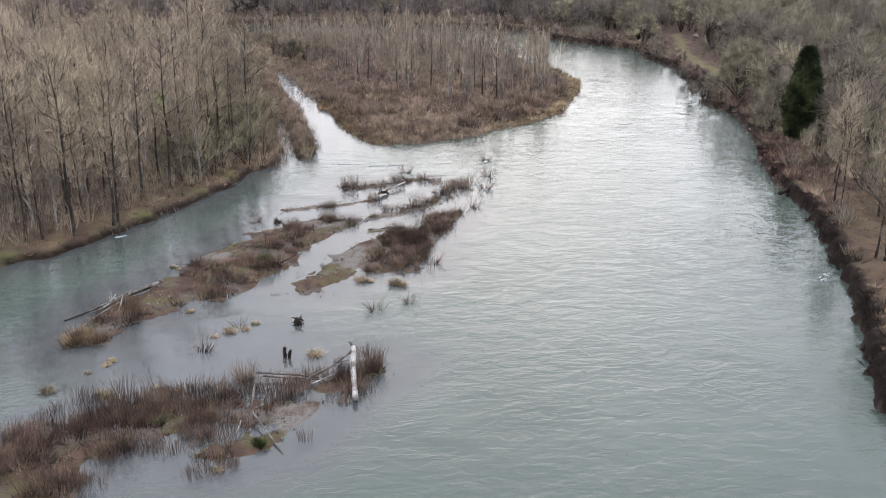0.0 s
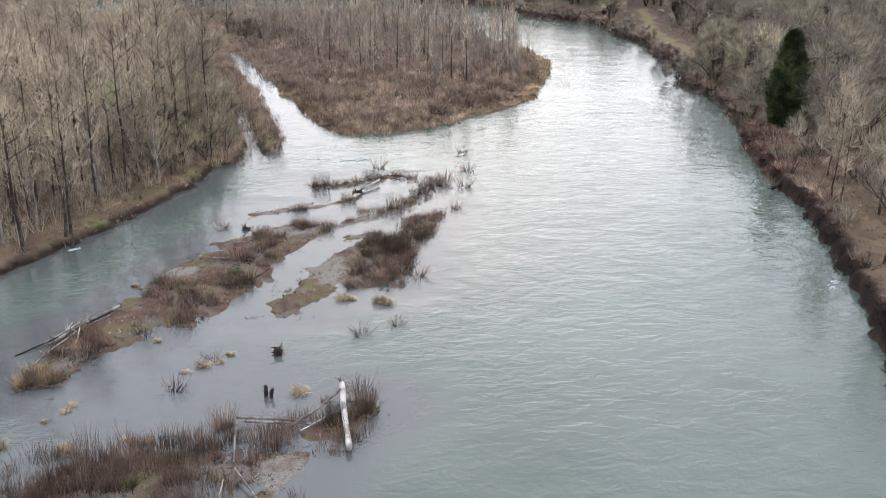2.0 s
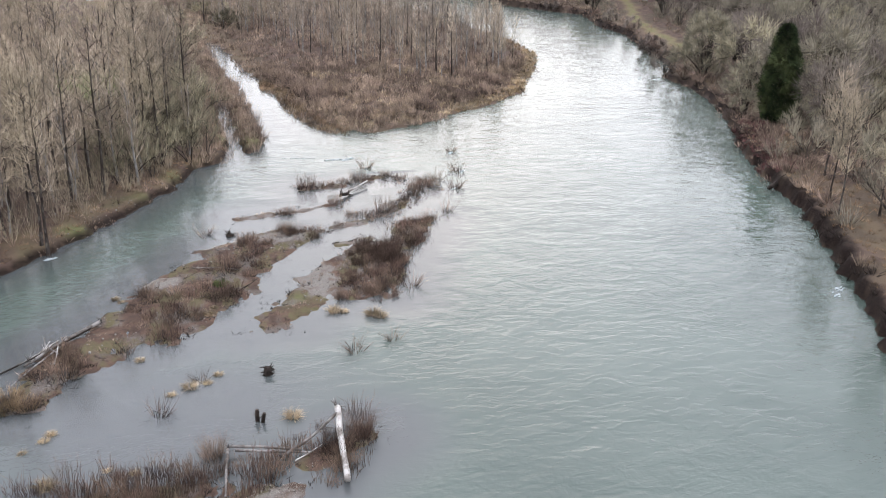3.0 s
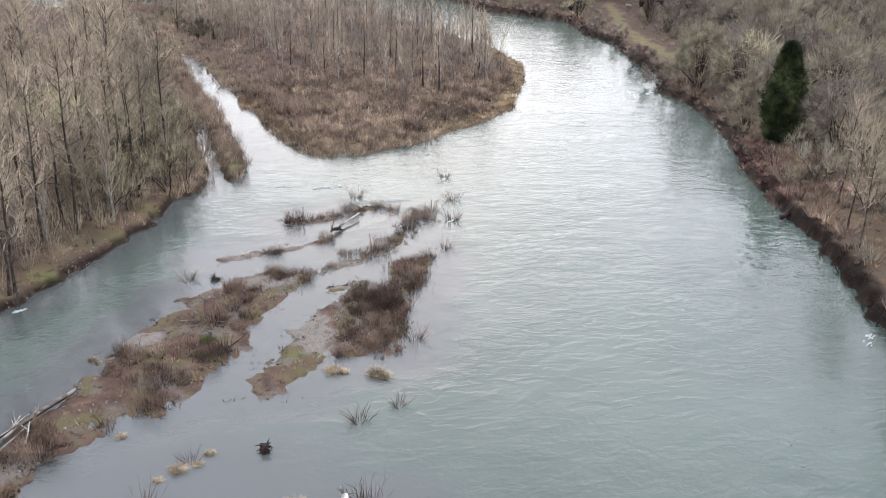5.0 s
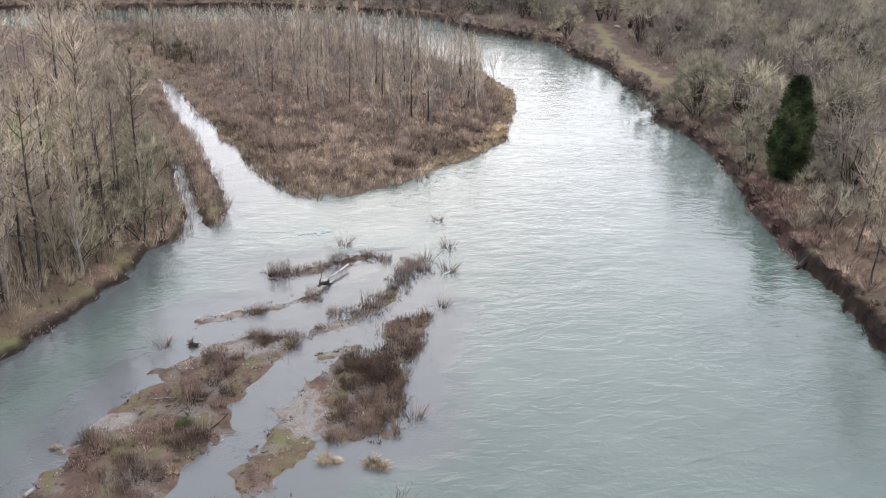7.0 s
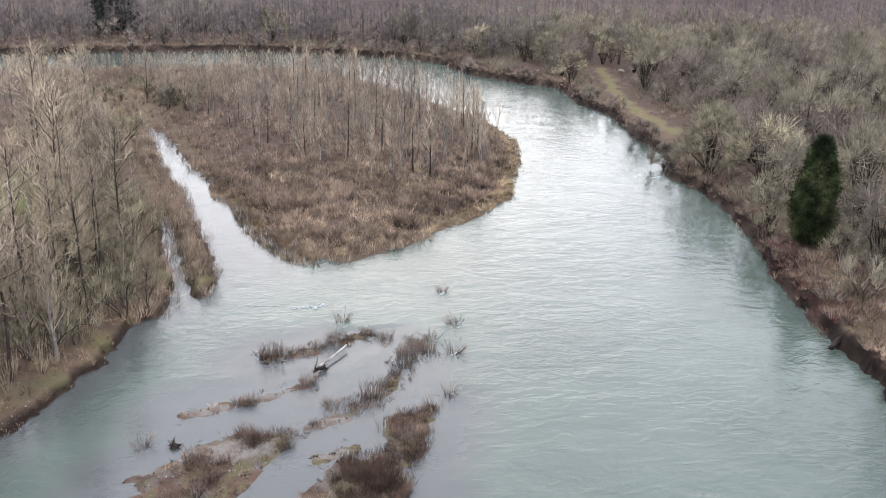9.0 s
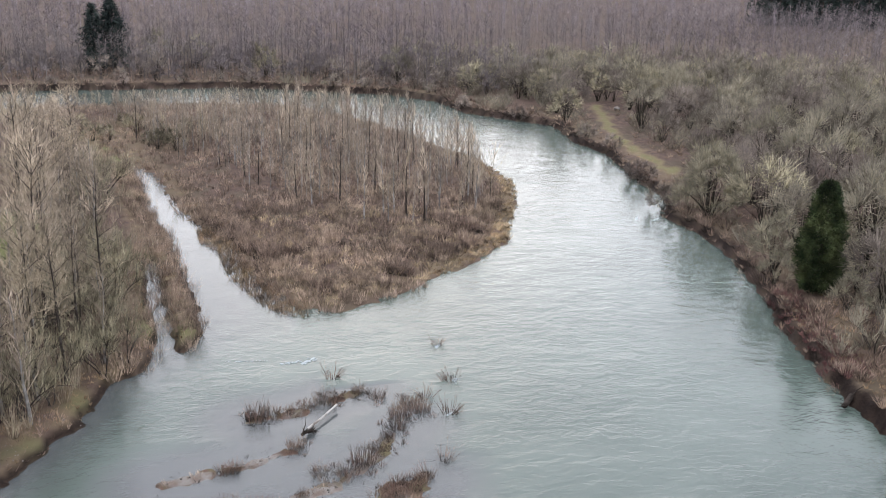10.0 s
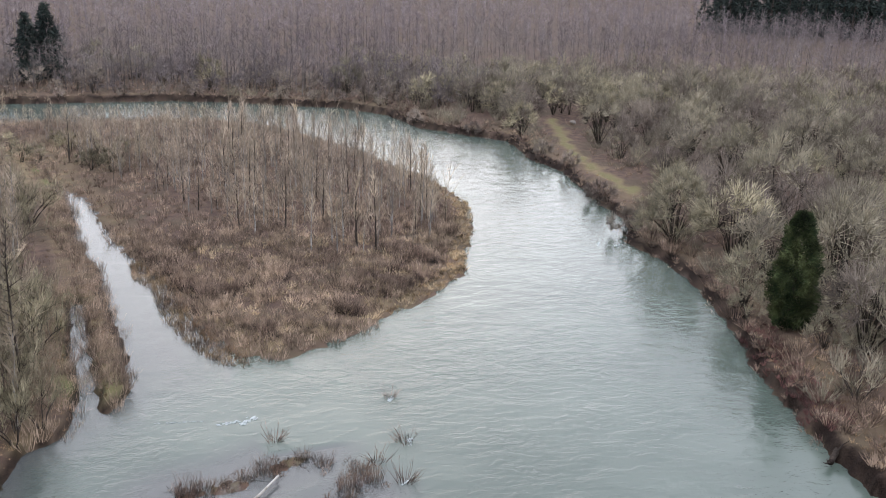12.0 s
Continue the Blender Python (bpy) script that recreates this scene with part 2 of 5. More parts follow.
def terrain(px, py):
    """Ground height and the masks of its cover."""
    px, py = np.asarray(px, float), np.asarray(py, float)
    rough = 0.35 * wave(px, py, 3.5, 1) + 0.15 * wave(px, py, 1.3, 2)
    left, isle, right = inside(px, py, LEFT_LAND) + rough, inside(px, py, ISLAND) + 2 * rough, inside(px, py, RIGHT_LAND) + 1.2 * rough + 0.25 * wave(px, py, 1.8, 15)
    h = np.full(px.shape, -1.6)
    h = np.maximum(h, ramp(left, [-6, -0.3, 0, 0.7, 12, 60], [-1.6, -0.5, -0.02, 0.7, 1.2, 2.0]))
    h = np.maximum(h, ramp(isle, [-7, 0, 2, 10, 40], [-1.6, -0.02, 0.3, 0.9, 1.6]))
    tall = ramp(py, [40, 90, 150, 240, 300], [1.3, 1.35, 0.95, 1.4, 1.6])
    r = ramp(right, [-5, -0.4, 0, 0.55, 1.2, 15, 80], [-1.6, -0.5, -0.02, 0.85, 1.0, 1.2, 1.6])
    h = np.maximum(h, np.where(right > 0, r * tall, r))
    bar = np.full(px.shape, -9.0)
    bar = np.maximum(np.maximum(inside(px, py, BAR_WEST), inside(px, py, BAR_EAST)) + 1.1 * rough, inside(px, py, BAR_NEAR) - 1.5 + 1.1 * rough)
    for a, b, w in SPITS:
        bar = np.maximum(bar, w - edge_distance(px, py, a, b) + 0.4 * rough)
    hump = (0.11 * wave(px, py, 3.2, 5) + 0.09 * wave(px, py, 1.15, 6)) * (bar > -1)
    h = np.maximum(h, ramp(bar, [-7, -1.5, 0, 1.2, 4], [-1.6, -0.16, 0.0, 0.17, 0.34]) + hump * ramp(bar, [-1.5, 0, 1], [0, 0.3, 1]))
    land = np.maximum(np.maximum(left, isle), right)
    h = h + ramp(land, [0, 3], [0, 0.16]) * wave(px, py, 4.0, 7) + ramp(land, [10, 40], [0, 0.3]) * wave(px, py, 21, 8)
    far = np.hypot(px, py)
    h = h + ramp(far, [700, 1500, 3000], [0, 45, 120]) * (land > 0)
    bars = np.clip(bar * 2 + 1.5, 0, 1) * (land < 0.3)
    bars = np.maximum(bars, (land < -0.2) * 1.0)
    # cut bank face and left waterline: bare earth with painted shade
    shaded_earth = np.clip(1.5 - np.abs(right - 0.45) * ramp(py, [150, 250], [1.2, 0.8]), 0, 1) * np.clip(np.where(py < 96, 1.5, 0.95) + 0.5 * wave(px, py, 6, 17), 0.5, 1) + 0.95 * np.clip(1.3 - np.abs(left - 0.2) * 2.6, 0, 1)
    straw = np.clip(1.8 - np.abs(left - 2.2) * 0.6, 0, 1) * (0.75 + 0.6 * wave(px, py, 3, 14)) + np.clip(1.3 - np.abs(right - 4) * 0.35, 0, 1) * 0.5
    straw = straw + np.clip(1.3 - np.abs(isle - 2) * 0.5, 0, 1) * 0.7 + 0.7 * (isle > 1) * np.clip((162 - py) / 12, 0, 1) * np.clip(0.4 + wave(px, py, 6, 43), 0, 1)
    open_grass = np.maximum(np.clip(1.6 - np.hypot((px + 2) / 13, (py - 224) / 18), 0, 1), np.clip(1.6 - np.hypot((px + 20) / 6, (py - 186) / 9), 0, 1))
    straw = straw + open_grass * (0.7 + 0.5 * wave(px, py, 4, 18))
    track = along(px, py, TRACK) + wave(px, py, 5, 11)
    straw = np.clip(straw * (0.6 + 0.5 * wave(px, py, 5, 12)) + np.clip(1.7 - track, 0, 1), 0, 1)
    green = np.clip(1.5 - np.hypot((px + 17) / 8, (py - 156) / 12), 0, 1)
    green = np.maximum(green, 0.5 * np.clip(1.5 - np.hypot((px - 6.4) / 1.7, (py - 76) / 2.4), 0, 1) * np.clip(0.7 + wave(px, py, 1.6, 16), 0, 1))
    moss = np.clip(green + 0.7 * np.clip(1.5 - np.abs(left - 1.2), 0, 1) * wave(px, py, 7, 13), 0, 1) + 0.6 * np.clip(1.2 - track, 0, 1)
    sand = np.zeros(px.shape)
    for x, y, a, b in SANDS:
        sand = np.maximum(sand, np.clip(1.6 - np.hypot((px - x) / a, (py - y) / b), 0, 1))
    return h, {"sand": sand * (land < 0.2), "bar": bars, "shaded_earth": np.clip(shaded_earth, 0, 1), "straw": straw, "moss": np.clip(moss, 0, 1)}


def height(x, y):
    return float(terrain(np.array([x]), np.array([y]))[0][0])


def steps(*runs):
    """Grid lines: (start, end, step) runs, and growing steps outside them."""
    xs = np.concatenate([np.arange(a, b, s) for a, b, s in runs] + [[runs[-1][1]]])
    grow = np.cumsum(3.0 * 1.22 ** np.arange(34))
    grow = grow[grow < 3200]
    return np.concatenate([xs[0] - grow[::-1], xs, xs[-1] + grow])


def mesh_of(name, verts, faces, smooth=False):
    """A mesh from arrays: verts (n, 3), faces (m, 3 or 4)."""
    verts, faces = np.asarray(verts, np.float32), np.asarray(faces, np.int32)
    me = bpy.data.meshes.new(name)
    n, m, k = len(verts), len(faces), faces.shape[1]
    me.vertices.add(n)
    me.vertices.foreach_set("co", verts.ravel())
    me.loops.add(m * k)
    me.loops.foreach_set("vertex_index", faces.ravel())
    me.polygons.add(m)
    me.polygons.foreach_set("loop_start", np.arange(0, m * k, k, dtype=np.int32))
    me.polygons.foreach_set("use_smooth", np.full(m, smooth))
    me.update(calc_edges=True)
    return me


def sheet(name, xs, ys, z, material):
    gx, gy = np.meshgrid(xs, ys)
    nx = len(xs)
    i = (np.arange(len(ys) - 1)[:, None] * nx + np.arange(nx - 1)).ravel()
    me = mesh_of(name, np.stack([gx.ravel(), gy.ravel(), z.ravel()], 1), np.stack([i, i + 1, i + 1 + nx, i + nx], 1), True)
    me.materials.append(material)
    return new(name, me)


# ---- ground and river ----
gx, gy = steps((-70, -22, 1.2), (-22, 26, 0.42), (26, 34, 0.9), (34, 66, 0.5), (66, 110, 0.8)), steps((30, 44, 0.6), (44, 108, 0.38), (108, 112, 0.6), (112, 215, 1.1), (215, 330, 1.6))
mx, my = np.meshgrid(gx, gy)
gz, masks = terrain(mx, my)
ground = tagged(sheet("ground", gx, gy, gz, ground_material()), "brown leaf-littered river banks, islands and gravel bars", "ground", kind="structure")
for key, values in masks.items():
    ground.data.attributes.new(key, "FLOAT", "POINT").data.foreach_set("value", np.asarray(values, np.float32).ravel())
wx, wy = steps((-70, -22, 4), (-22, 30, 1.0), (30, 110, 4)), steps((30, 112, 1.0), (112, 330, 4))
qx, qy = np.meshgrid(wx, wy)
depth = terrain(qx, qy)[0]
water = tagged(sheet("water", wx, wy, np.zeros(qx.shape), water_material()), "rippled grey-green silty river water", "river", kind="structure")
shoal = np.maximum((depth + 1.25) / 0.9, 1.6 - np.hypot((qx + 4) / 10, (qy - 62) / 7))
shoal = np.clip(shoal, 0, 1) * (inside(qx, qy, RIGHT_LAND) < -12) * ((qy < 108) | ((qx < 16) & (qy < 205)))
still = np.clip((16 - qx) / 5, 0, 1) * np.clip((qy - 114) / 14, 0, 1) * (qy < 208) * 0.85       # slack water in the side channel
water.data.attributes.new("shoal", "FLOAT", "POINT").data.foreach_set("value", np.maximum(shoal, still).astype(np.float32).ravel())


# ---- materials: plants, wood, stone ----
def twig_material(name, dark, mid, light, patch=0.09, rough=0.9, mottle=0.7, vary=0.0, cell=0.24):
    """Thin wood: each stick its own tone, plants and patches of plants theirs."""
    k = Mat(name, rough)
    c = k.mix(k.span(k.island(), 0.0, 1.0), dark, mid)
    c = k.mix(k.span(k.noise(patch, 3), 0.42, 0.62, 0.0, 0.75), c, light)
    c = k.mix(k.span(k.random(), 0.0, 1.0, 0.0, 0.35), c, mid)
    tone = k.math("MULTIPLY", k.span(k.noise(0.8, 3, 0.6), 0.36, 0.64, 1.0 - mottle, 1.0 + 0.75 * mottle), k.span(k.cells(cell), 0.15, 0.85, 0.66, 1.32))
    tone = k.math("MULTIPLY", tone, k.span(k.random(), 0.0, 1.0, 1.0 - vary, 1.0 + vary))
    k.color(k.mix(1.0, c, tone, "MULTIPLY"))
    return k.m


def bark_material(name, dark, light, cover=0.5):
    k = Mat(name, 0.95)
    grain = k.noise(5.0, 4, 0.65, stretch=(1, 1, 0.25))
    patch = k.noise(1.1, 4, 0.6)
    c = k.mix(k.span(grain, 0.3, 0.7), dark, tuple(0.5 * (a + b) for a, b in zip(dark, light)))
    c = k.mix(k.span(patch, cover, cover + 0.12), c, light)
    c = k.mix(k.span(k.random(), 0, 1, 0.0, 0.4), c, dark)
    k.color(c)
    k.bump(grain, 0.6, 0.03)
    return k.m


ALDER_BARK = bark_material("dark_mossy_bark", (0.016, 0.011, 0.009), (0.115, 0.098, 0.082), 0.54)
PALE_BARK = bark_material("pale_sapling_bark", (0.10, 0.088, 0.077), (0.27, 0.25, 0.225), 0.44)
DRIFT_BARK = bark_material("weathered_grey_driftwood", (0.055, 0.044, 0.036), (0.23, 0.21, 0.19), 0.46)
WHITE_WOOD = bark_material("bleached_bare_wood", (0.11, 0.09, 0.073), (0.42, 0.39, 0.355), 0.40)
DARK_WOOD = bark_material("wet_blackened_wood", (0.014, 0.011, 0.009), (0.055, 0.042, 0.034), 0.52)
ALDER_TWIG = twig_material("lichen_tinted_twigs", (0.130, 0.100, 0.075), (0.350, 0.278, 0.204), (0.375, 0.306, 0.204), mottle=0.35, vary=0.18)
SAPLING_TWIG = twig_material("grey_brown_twigs", (0.120, 0.094, 0.074), (0.335, 0.268, 0.204), (0.360, 0.292, 0.204), mottle=0.4, vary=0.2)
MOSSY_TWIG = twig_material("pale_lichen_twigs", (0.066, 0.056, 0.043), (0.222, 0.190, 0.144), (0.245, 0.216, 0.146), 0.05, mottle=0.35, vary=0.15)
# far twigs and trunks: distance haze painted in as a paler, flatter mauve
HAZE_TWIG = twig_material("haze_tinted_twigs", (0.120, 0.098, 0.100), (0.200, 0.166, 0.166), (0.190, 0.160, 0.152), 0.01, mottle=0.2)
FOREST_BARK = twig_material("grey_forest_trunks", (0.018, 0.014, 0.014), (0.170, 0.148, 0.136), (0.070, 0.056, 0.052), 0.05, mottle=0.3)
DARK_STEM = bark_material("dark_mossy_stems", (0.010, 0.008, 0.006), (0.062, 0.052, 0.038), 0.54)
BROWN_TWIG = twig_material("brown_grey_twigs", (0.066, 0.052, 0.044), (0.205, 0.165, 0.138), (0.215, 0.180, 0.140), 0.05, mottle=0.3, vary=0.15)
FOREST_TWIG = twig_material("mauve_grey_twigs", (0.052, 0.042, 0.044), (0.158, 0.130, 0.132), (0.166, 0.142, 0.126), 0.02, mottle=0.35)
BRUSH_TWIG = twig_material("brown_brush_stems", (0.040, 0.028, 0.023), (0.275, 0.200, 0.152), (0.375, 0.282, 0.198), 0.14, mottle=0.65)
WILLOW_TWIG = twig_material("red_brown_willow_stems", (0.016, 0.010, 0.009), (0.150, 0.096, 0.072), (0.205, 0.148, 0.102), 0.5)
STRAW = twig_material("dry_straw_grass", (0.14, 0.10, 0.06), (0.40, 0.31, 0.20), (0.31, 0.235, 0.14), 0.4)
GREEN_STEM = twig_material("green_broom_stems", (0.032, 0.045, 0.014), (0.075, 0.095, 0.032), (0.09, 0.105, 0.038), 0.6)
NEEDLES = twig_material("dark_evergreen_foliage", (0.008, 0.013, 0.006), (0.036, 0.048, 0.019), (0.066, 0.074, 0.030), 0.5)
LICHEN_TWIG = twig_material("cream_lichen_twigs", (0.085, 0.072, 0.052), (0.255, 0.222, 0.158), (0.272, 0.240, 0.160), 0.9, mottle=0.3, cell=0.8)
OLIVE_TWIG = twig_material("olive_lichen_twigs", (0.060, 0.052, 0.034), (0.240, 0.206, 0.142), (0.275, 0.240, 0.152), vary=0.12)
LITTER_TWIG = twig_material("reddish_undergrowth", (0.036, 0.024, 0.020), (0.205, 0.143, 0.110), (0.250, 0.188, 0.134), 0.2)
RED_TWIG = twig_material("dark_red_brush_stems", (0.024, 0.011, 0.011), (0.125, 0.060, 0.055), (0.140, 0.075, 0.062), 0.3)
RUST_GRASS = twig_material("rusty_tan_grass", (0.075, 0.046, 0.030), (0.235, 0.155, 0.095), (0.250, 0.180, 0.105), 0.3)
FIR_NEEDLES = twig_material("blue_green_fir_needles", (0.010, 0.014, 0.013), (0.030, 0.038, 0.034), (0.034, 0.042, 0.034), 0.2)


# ---- mesh builders ----
def unit(v):
    return v / np.maximum(np.linalg.norm(v, axis=-1, keepdims=True), 1e-9)


def cross_axes(d):
    ref = np.where(np.abs(d[:, 2:3]) > 0.9, np.array([[1.0, 0, 0]]), np.array([[0, 0, 1.0]]))
    u = unit(np.cross(d, ref))
    return u, np.cross(d, u)


class Shape:
    """Gathers triangles for one mesh."""

    def __init__(self):
        self.v, self.f, self.n = [], [], 0

    def add(self, v, f):
        self.v.append(v)
        self.f.append(f + self.n)
        self.n += len(v)

    def spikes(self, base, tip, r):
        """Tapered three-sided sticks."""
        base, tip = np.asarray(base, float), np.asarray(tip, float)
        n = len(base)
        u, w = cross_axes(unit(tip - base))
        r = np.broadcast_to(np.asarray(r, float), (n,))[:, None]
        v = np.empty((n, 4, 3))
        for i in range(3):
            a = i * 2.0944
            v[:, i] = base + r * (u * math.cos(a) + w * math.sin(a))
        v[:, 3] = tip
        f = np.arange(n)[:, None, None] * 4 + np.array([[0, 1, 3], [1, 2, 3], [2, 0, 3]])[None]
        self.add(v.reshape(-1, 3), f.reshape(-1, 3))

    def bent(self, base, mid, tip, r):
        """Tapered three-sided sticks with a bend."""
        base, mid, tip = (np.asarray(x, float) for x in (base, mid, tip))
        n = len(base)
        u, w = cross_axes(unit(tip - base))
        r = np.broadcast_to(np.asarray(r, float), (n,))[:, None]
        v = np.empty((n, 7, 3))
        for i in range(3):
            off = u * math.cos(i * 2.0944) + w * math.sin(i * 2.0944)
            v[:, i] = base + r * off
            v[:, 3 + i] = mid + 0.65 * r * off
        v[:, 6] = tip
        tri = np.array([[0, 1, 4], [0, 4, 3], [1, 2, 5], [1, 5, 4], [2, 0, 3], [2, 3, 5], [3, 4, 6], [4, 5, 6], [5, 3, 6]])
        self.add(v.reshape(-1, 3), (np.arange(n)[:, None, None] * 7 + tri[None]).reshape(-1, 3))

    def tube(self, pts, radii, sides=6, caps=True, lumps=0.0, rng=None):
        pts = np.asarray(pts, float)
        d = unit(np.gradient(pts, axis=0))
        u, w = cross_axes(d)
        n = len(pts)
        a = np.arange(sides) * 2 * np.pi / sides
        rad = np.asarray(radii, float)[:, None] * np.ones((n, sides))
        if lumps:
            rad = rad * (1 + lumps * rng.uniform(-1, 1, (n, sides)))
        v = pts[:, None] + rad[..., None] * (u[:, None] * np.cos(a)[None, :, None] + w[:, None] * np.sin(a)[None, :, None])
        f = []
        for i in range(n - 1):
            for j in range(sides):
                p, q = i * sides + j, i * sides + (j + 1) % sides
                f += [(p, q, q + sides), (p, q + sides, p + sides)]
        v = v.reshape(-1, 3)
        if caps:
            v = np.vstack([v, pts[:1], pts[-1:]])
            for j in range(sides):
                f += [((j + 1) % sides, j, n * sides), ((n - 1) * sides + j, (n - 1) * sides + (j + 1) % sides, n * sides + 1)]
        self.add(v, np.array(f))

    def mesh(self, name, material, smooth=False):
        me = mesh_of(name, np.vstack(self.v), np.vstack(self.f), smooth)
        me.materials.append(material)
        return me


def part(name, shape, material, parent, label="", smooth=False):
    ob = new(name, shape.mesh(name, material, smooth))
    ob.parent = parent
    return tagged(ob, label)


def limb(rng, start, heading, length, rise=0.25, wander=0.12, n=4):
    pts, d = [np.array(start, float)], unit(np.array(heading, float))
    for i in range(n):
        d = unit(d + np.array([0, 0, rise / n]) + rng.normal(0, wander, 3))
        pts.append(pts[-1] + d * length / n)
    return np.array(pts)


def sample(rng, pts, k, lo=0.2, hi=1.0):
    """k places along a limb and its headings there."""
    t = rng.uniform(lo, hi, k) * (len(pts) - 1)
    i = np.minimum(t.astype(int), len(pts) - 2)
    f = (t - i)[:, None]
    return pts[i] * (1 - f) + pts[i + 1] * f, unit(pts[i + 1] - pts[i])


def spray(rng, shape, base, heading, length, r, spread=0.6, up=0.3, bend=0.0):
    """Twigs from given places."""
    n = len(base)
    d = unit(heading * 0.7 + rng.normal(0, spread, (n, 3)) + np.array([0, 0, up]))
    length = np.broadcast_to(length, (n,))[:, None] * rng.uniform(0.6, 1.25, (n, 1))
    tip = base + d * length
    if bend:
        mid = base + d * length * 0.55 + rng.normal(0, bend, (n, 3)) * length
        shape.bent(base, mid, tip, r)
    else:
        shape.spikes(base, tip, r)
    return base, tip, d


def twig_tree(rng, wood, crown, limbs, subs, twigs, sub_len, twig_len, r_sub, r_twig, spread=0.55, up=0.35):
    for pts in limbs:
        size = np.linalg.norm(pts[-1] - pts[0])
        p, d = sample(rng, pts, subs, 0.15)
        b, t, dd = spray(rng, crown, p, d, sub_len * (0.4 + 0.25 * size), r_sub, spread, up)
        f = rng.uniform(0.2, 1.0, (twigs, len(b), 1))
        base = (b[None] * (1 - f) + t[None] * f).reshape(-1, 3)
        spray(rng, crown, base, np.tile(dd, (twigs, 1)), twig_len, r_twig, spread * 0.9, up)


def alder(seed, h, limbs=30, low=0.30, wide=0.19, subs=7, twigs=3):
    """A tall bare tree with a straight trunk and a narrow crown."""
    rng = np.random.RandomState(seed)
    top = new("alder_tree")
    wood, crown = Shape(), Shape()
    n = 9
    z = np.linspace(0, h, n)
    lean = rng.normal(0, 0.025, 2)
    x = np.cumsum(rng.normal(0, 0.09, (n, 2)), axis=0) + z[:, None] * lean
    pts = np.column_stack([x, z])
    pts[0, 2] = -0.4
    rad = np.interp(z / h, [0, 0.04, 0.5, 1], [0.014 * h, 0.0085 * h, 0.0055 * h, 0.012])
    wood.tube(pts, rad, 7)
    made = []
    for i in range(limbs):
        f = low + (0.97 - low) * (i + rng.uniform(0, 1)) / limbs
        s = np.array([np.interp(f * h, z, pts[:, k]) for k in range(3)])
        a = i * 2.4 + rng.uniform(-0.6, 0.6)
        tilt = rng.uniform(0.25, 0.9) + 0.7 * (f - 0.4)
        length = h * wide * rng.uniform(0.45, 1.3) * (0.45 + 0.72 * math.sin(math.pi * (0.12 + 0.80 * (f - low) / (1 - low))))
        q = limb(rng, s, (math.cos(a), math.sin(a), tilt), length, 0.5)
        wood.tube(q, np.linspace(0.032, 0.010, len(q)) * h / 15, 4, caps=False)
        made.append(q)
    for i in range(5):       # dead stubs low on the trunk
        s = np.array([np.interp(rng.uniform(0.12, low) * h, z, pts[:, k]) for k in range(3)])
        a = rng.uniform(0, 6.3)
        wood.tube(limb(rng, s, (math.cos(a), math.sin(a), rng.uniform(-0.2, 0.5)), rng.uniform(0.5, 1.8), 0.1), [0.03, 0.025, 0.018, 0.012, 0.006], 4, caps=False)
    twig_tree(rng, wood, crown, made, subs, twigs, 1.2, 0.95, 0.028, 0.019, 0.5, 0.35)
    part("trunk", wood, ALDER_BARK, top)
    part("crown", crown, ALDER_TWIG, top, "fine lichen-tinted bare twigs")
    return tagged(top, "bare alder with dark patchy trunk on the bank", "tree", "bare riverside alders")


def sapling(seed, h, limbs=34, pale=True):
    """A slim young tree with steep twigs."""
    rng = np.random.RandomState(seed)
    top = new("sapling")
    wood, crown = Shape(), Shape()
    z = np.linspace(0, h, 7)
    pts = np.column_stack([np.cumsum(rng.normal(0, 0.06, (7, 2)), axis=0) + z[:, None] * rng.normal(0, 0.03, 2), z])
    pts[0, 2] = -0.3
    wood.tube(pts, np.interp(z / h, [0, 1], [0.0155 * h, 0.016]), 5)
    p, d = sample(rng, pts, limbs, 0.18, 0.98)
    a = np.arange(limbs) * 2.4
    out = np.column_stack([np.cos(a), np.sin(a), rng.uniform(1.0, 2.6, limbs)])
    length = h * 0.22 * (1.25 - 0.9 * (p[:, 2] / h))
    b, t, dd = spray(rng, crown, p, unit(out) * 2, length * 1.25, 0.036, 0.16, 0.2, bend=0.04)
    for k in range(4):
        f = rng.uniform(0.2, 0.95, (len(b), 1))
        spray(rng, crown, b * (1 - f) + t * f, dd, length * 0.6, 0.024, 0.26, 0.45)
    part("trunk", wood, PALE_BARK if pale else ALDER_BARK, top)
    part("crown", crown, SAPLING_TWIG, top, "upswept grey-brown bare twigs")
    return tagged(top, "slim bare sapling with upswept twigs among island brush", "tree", "island saplings")


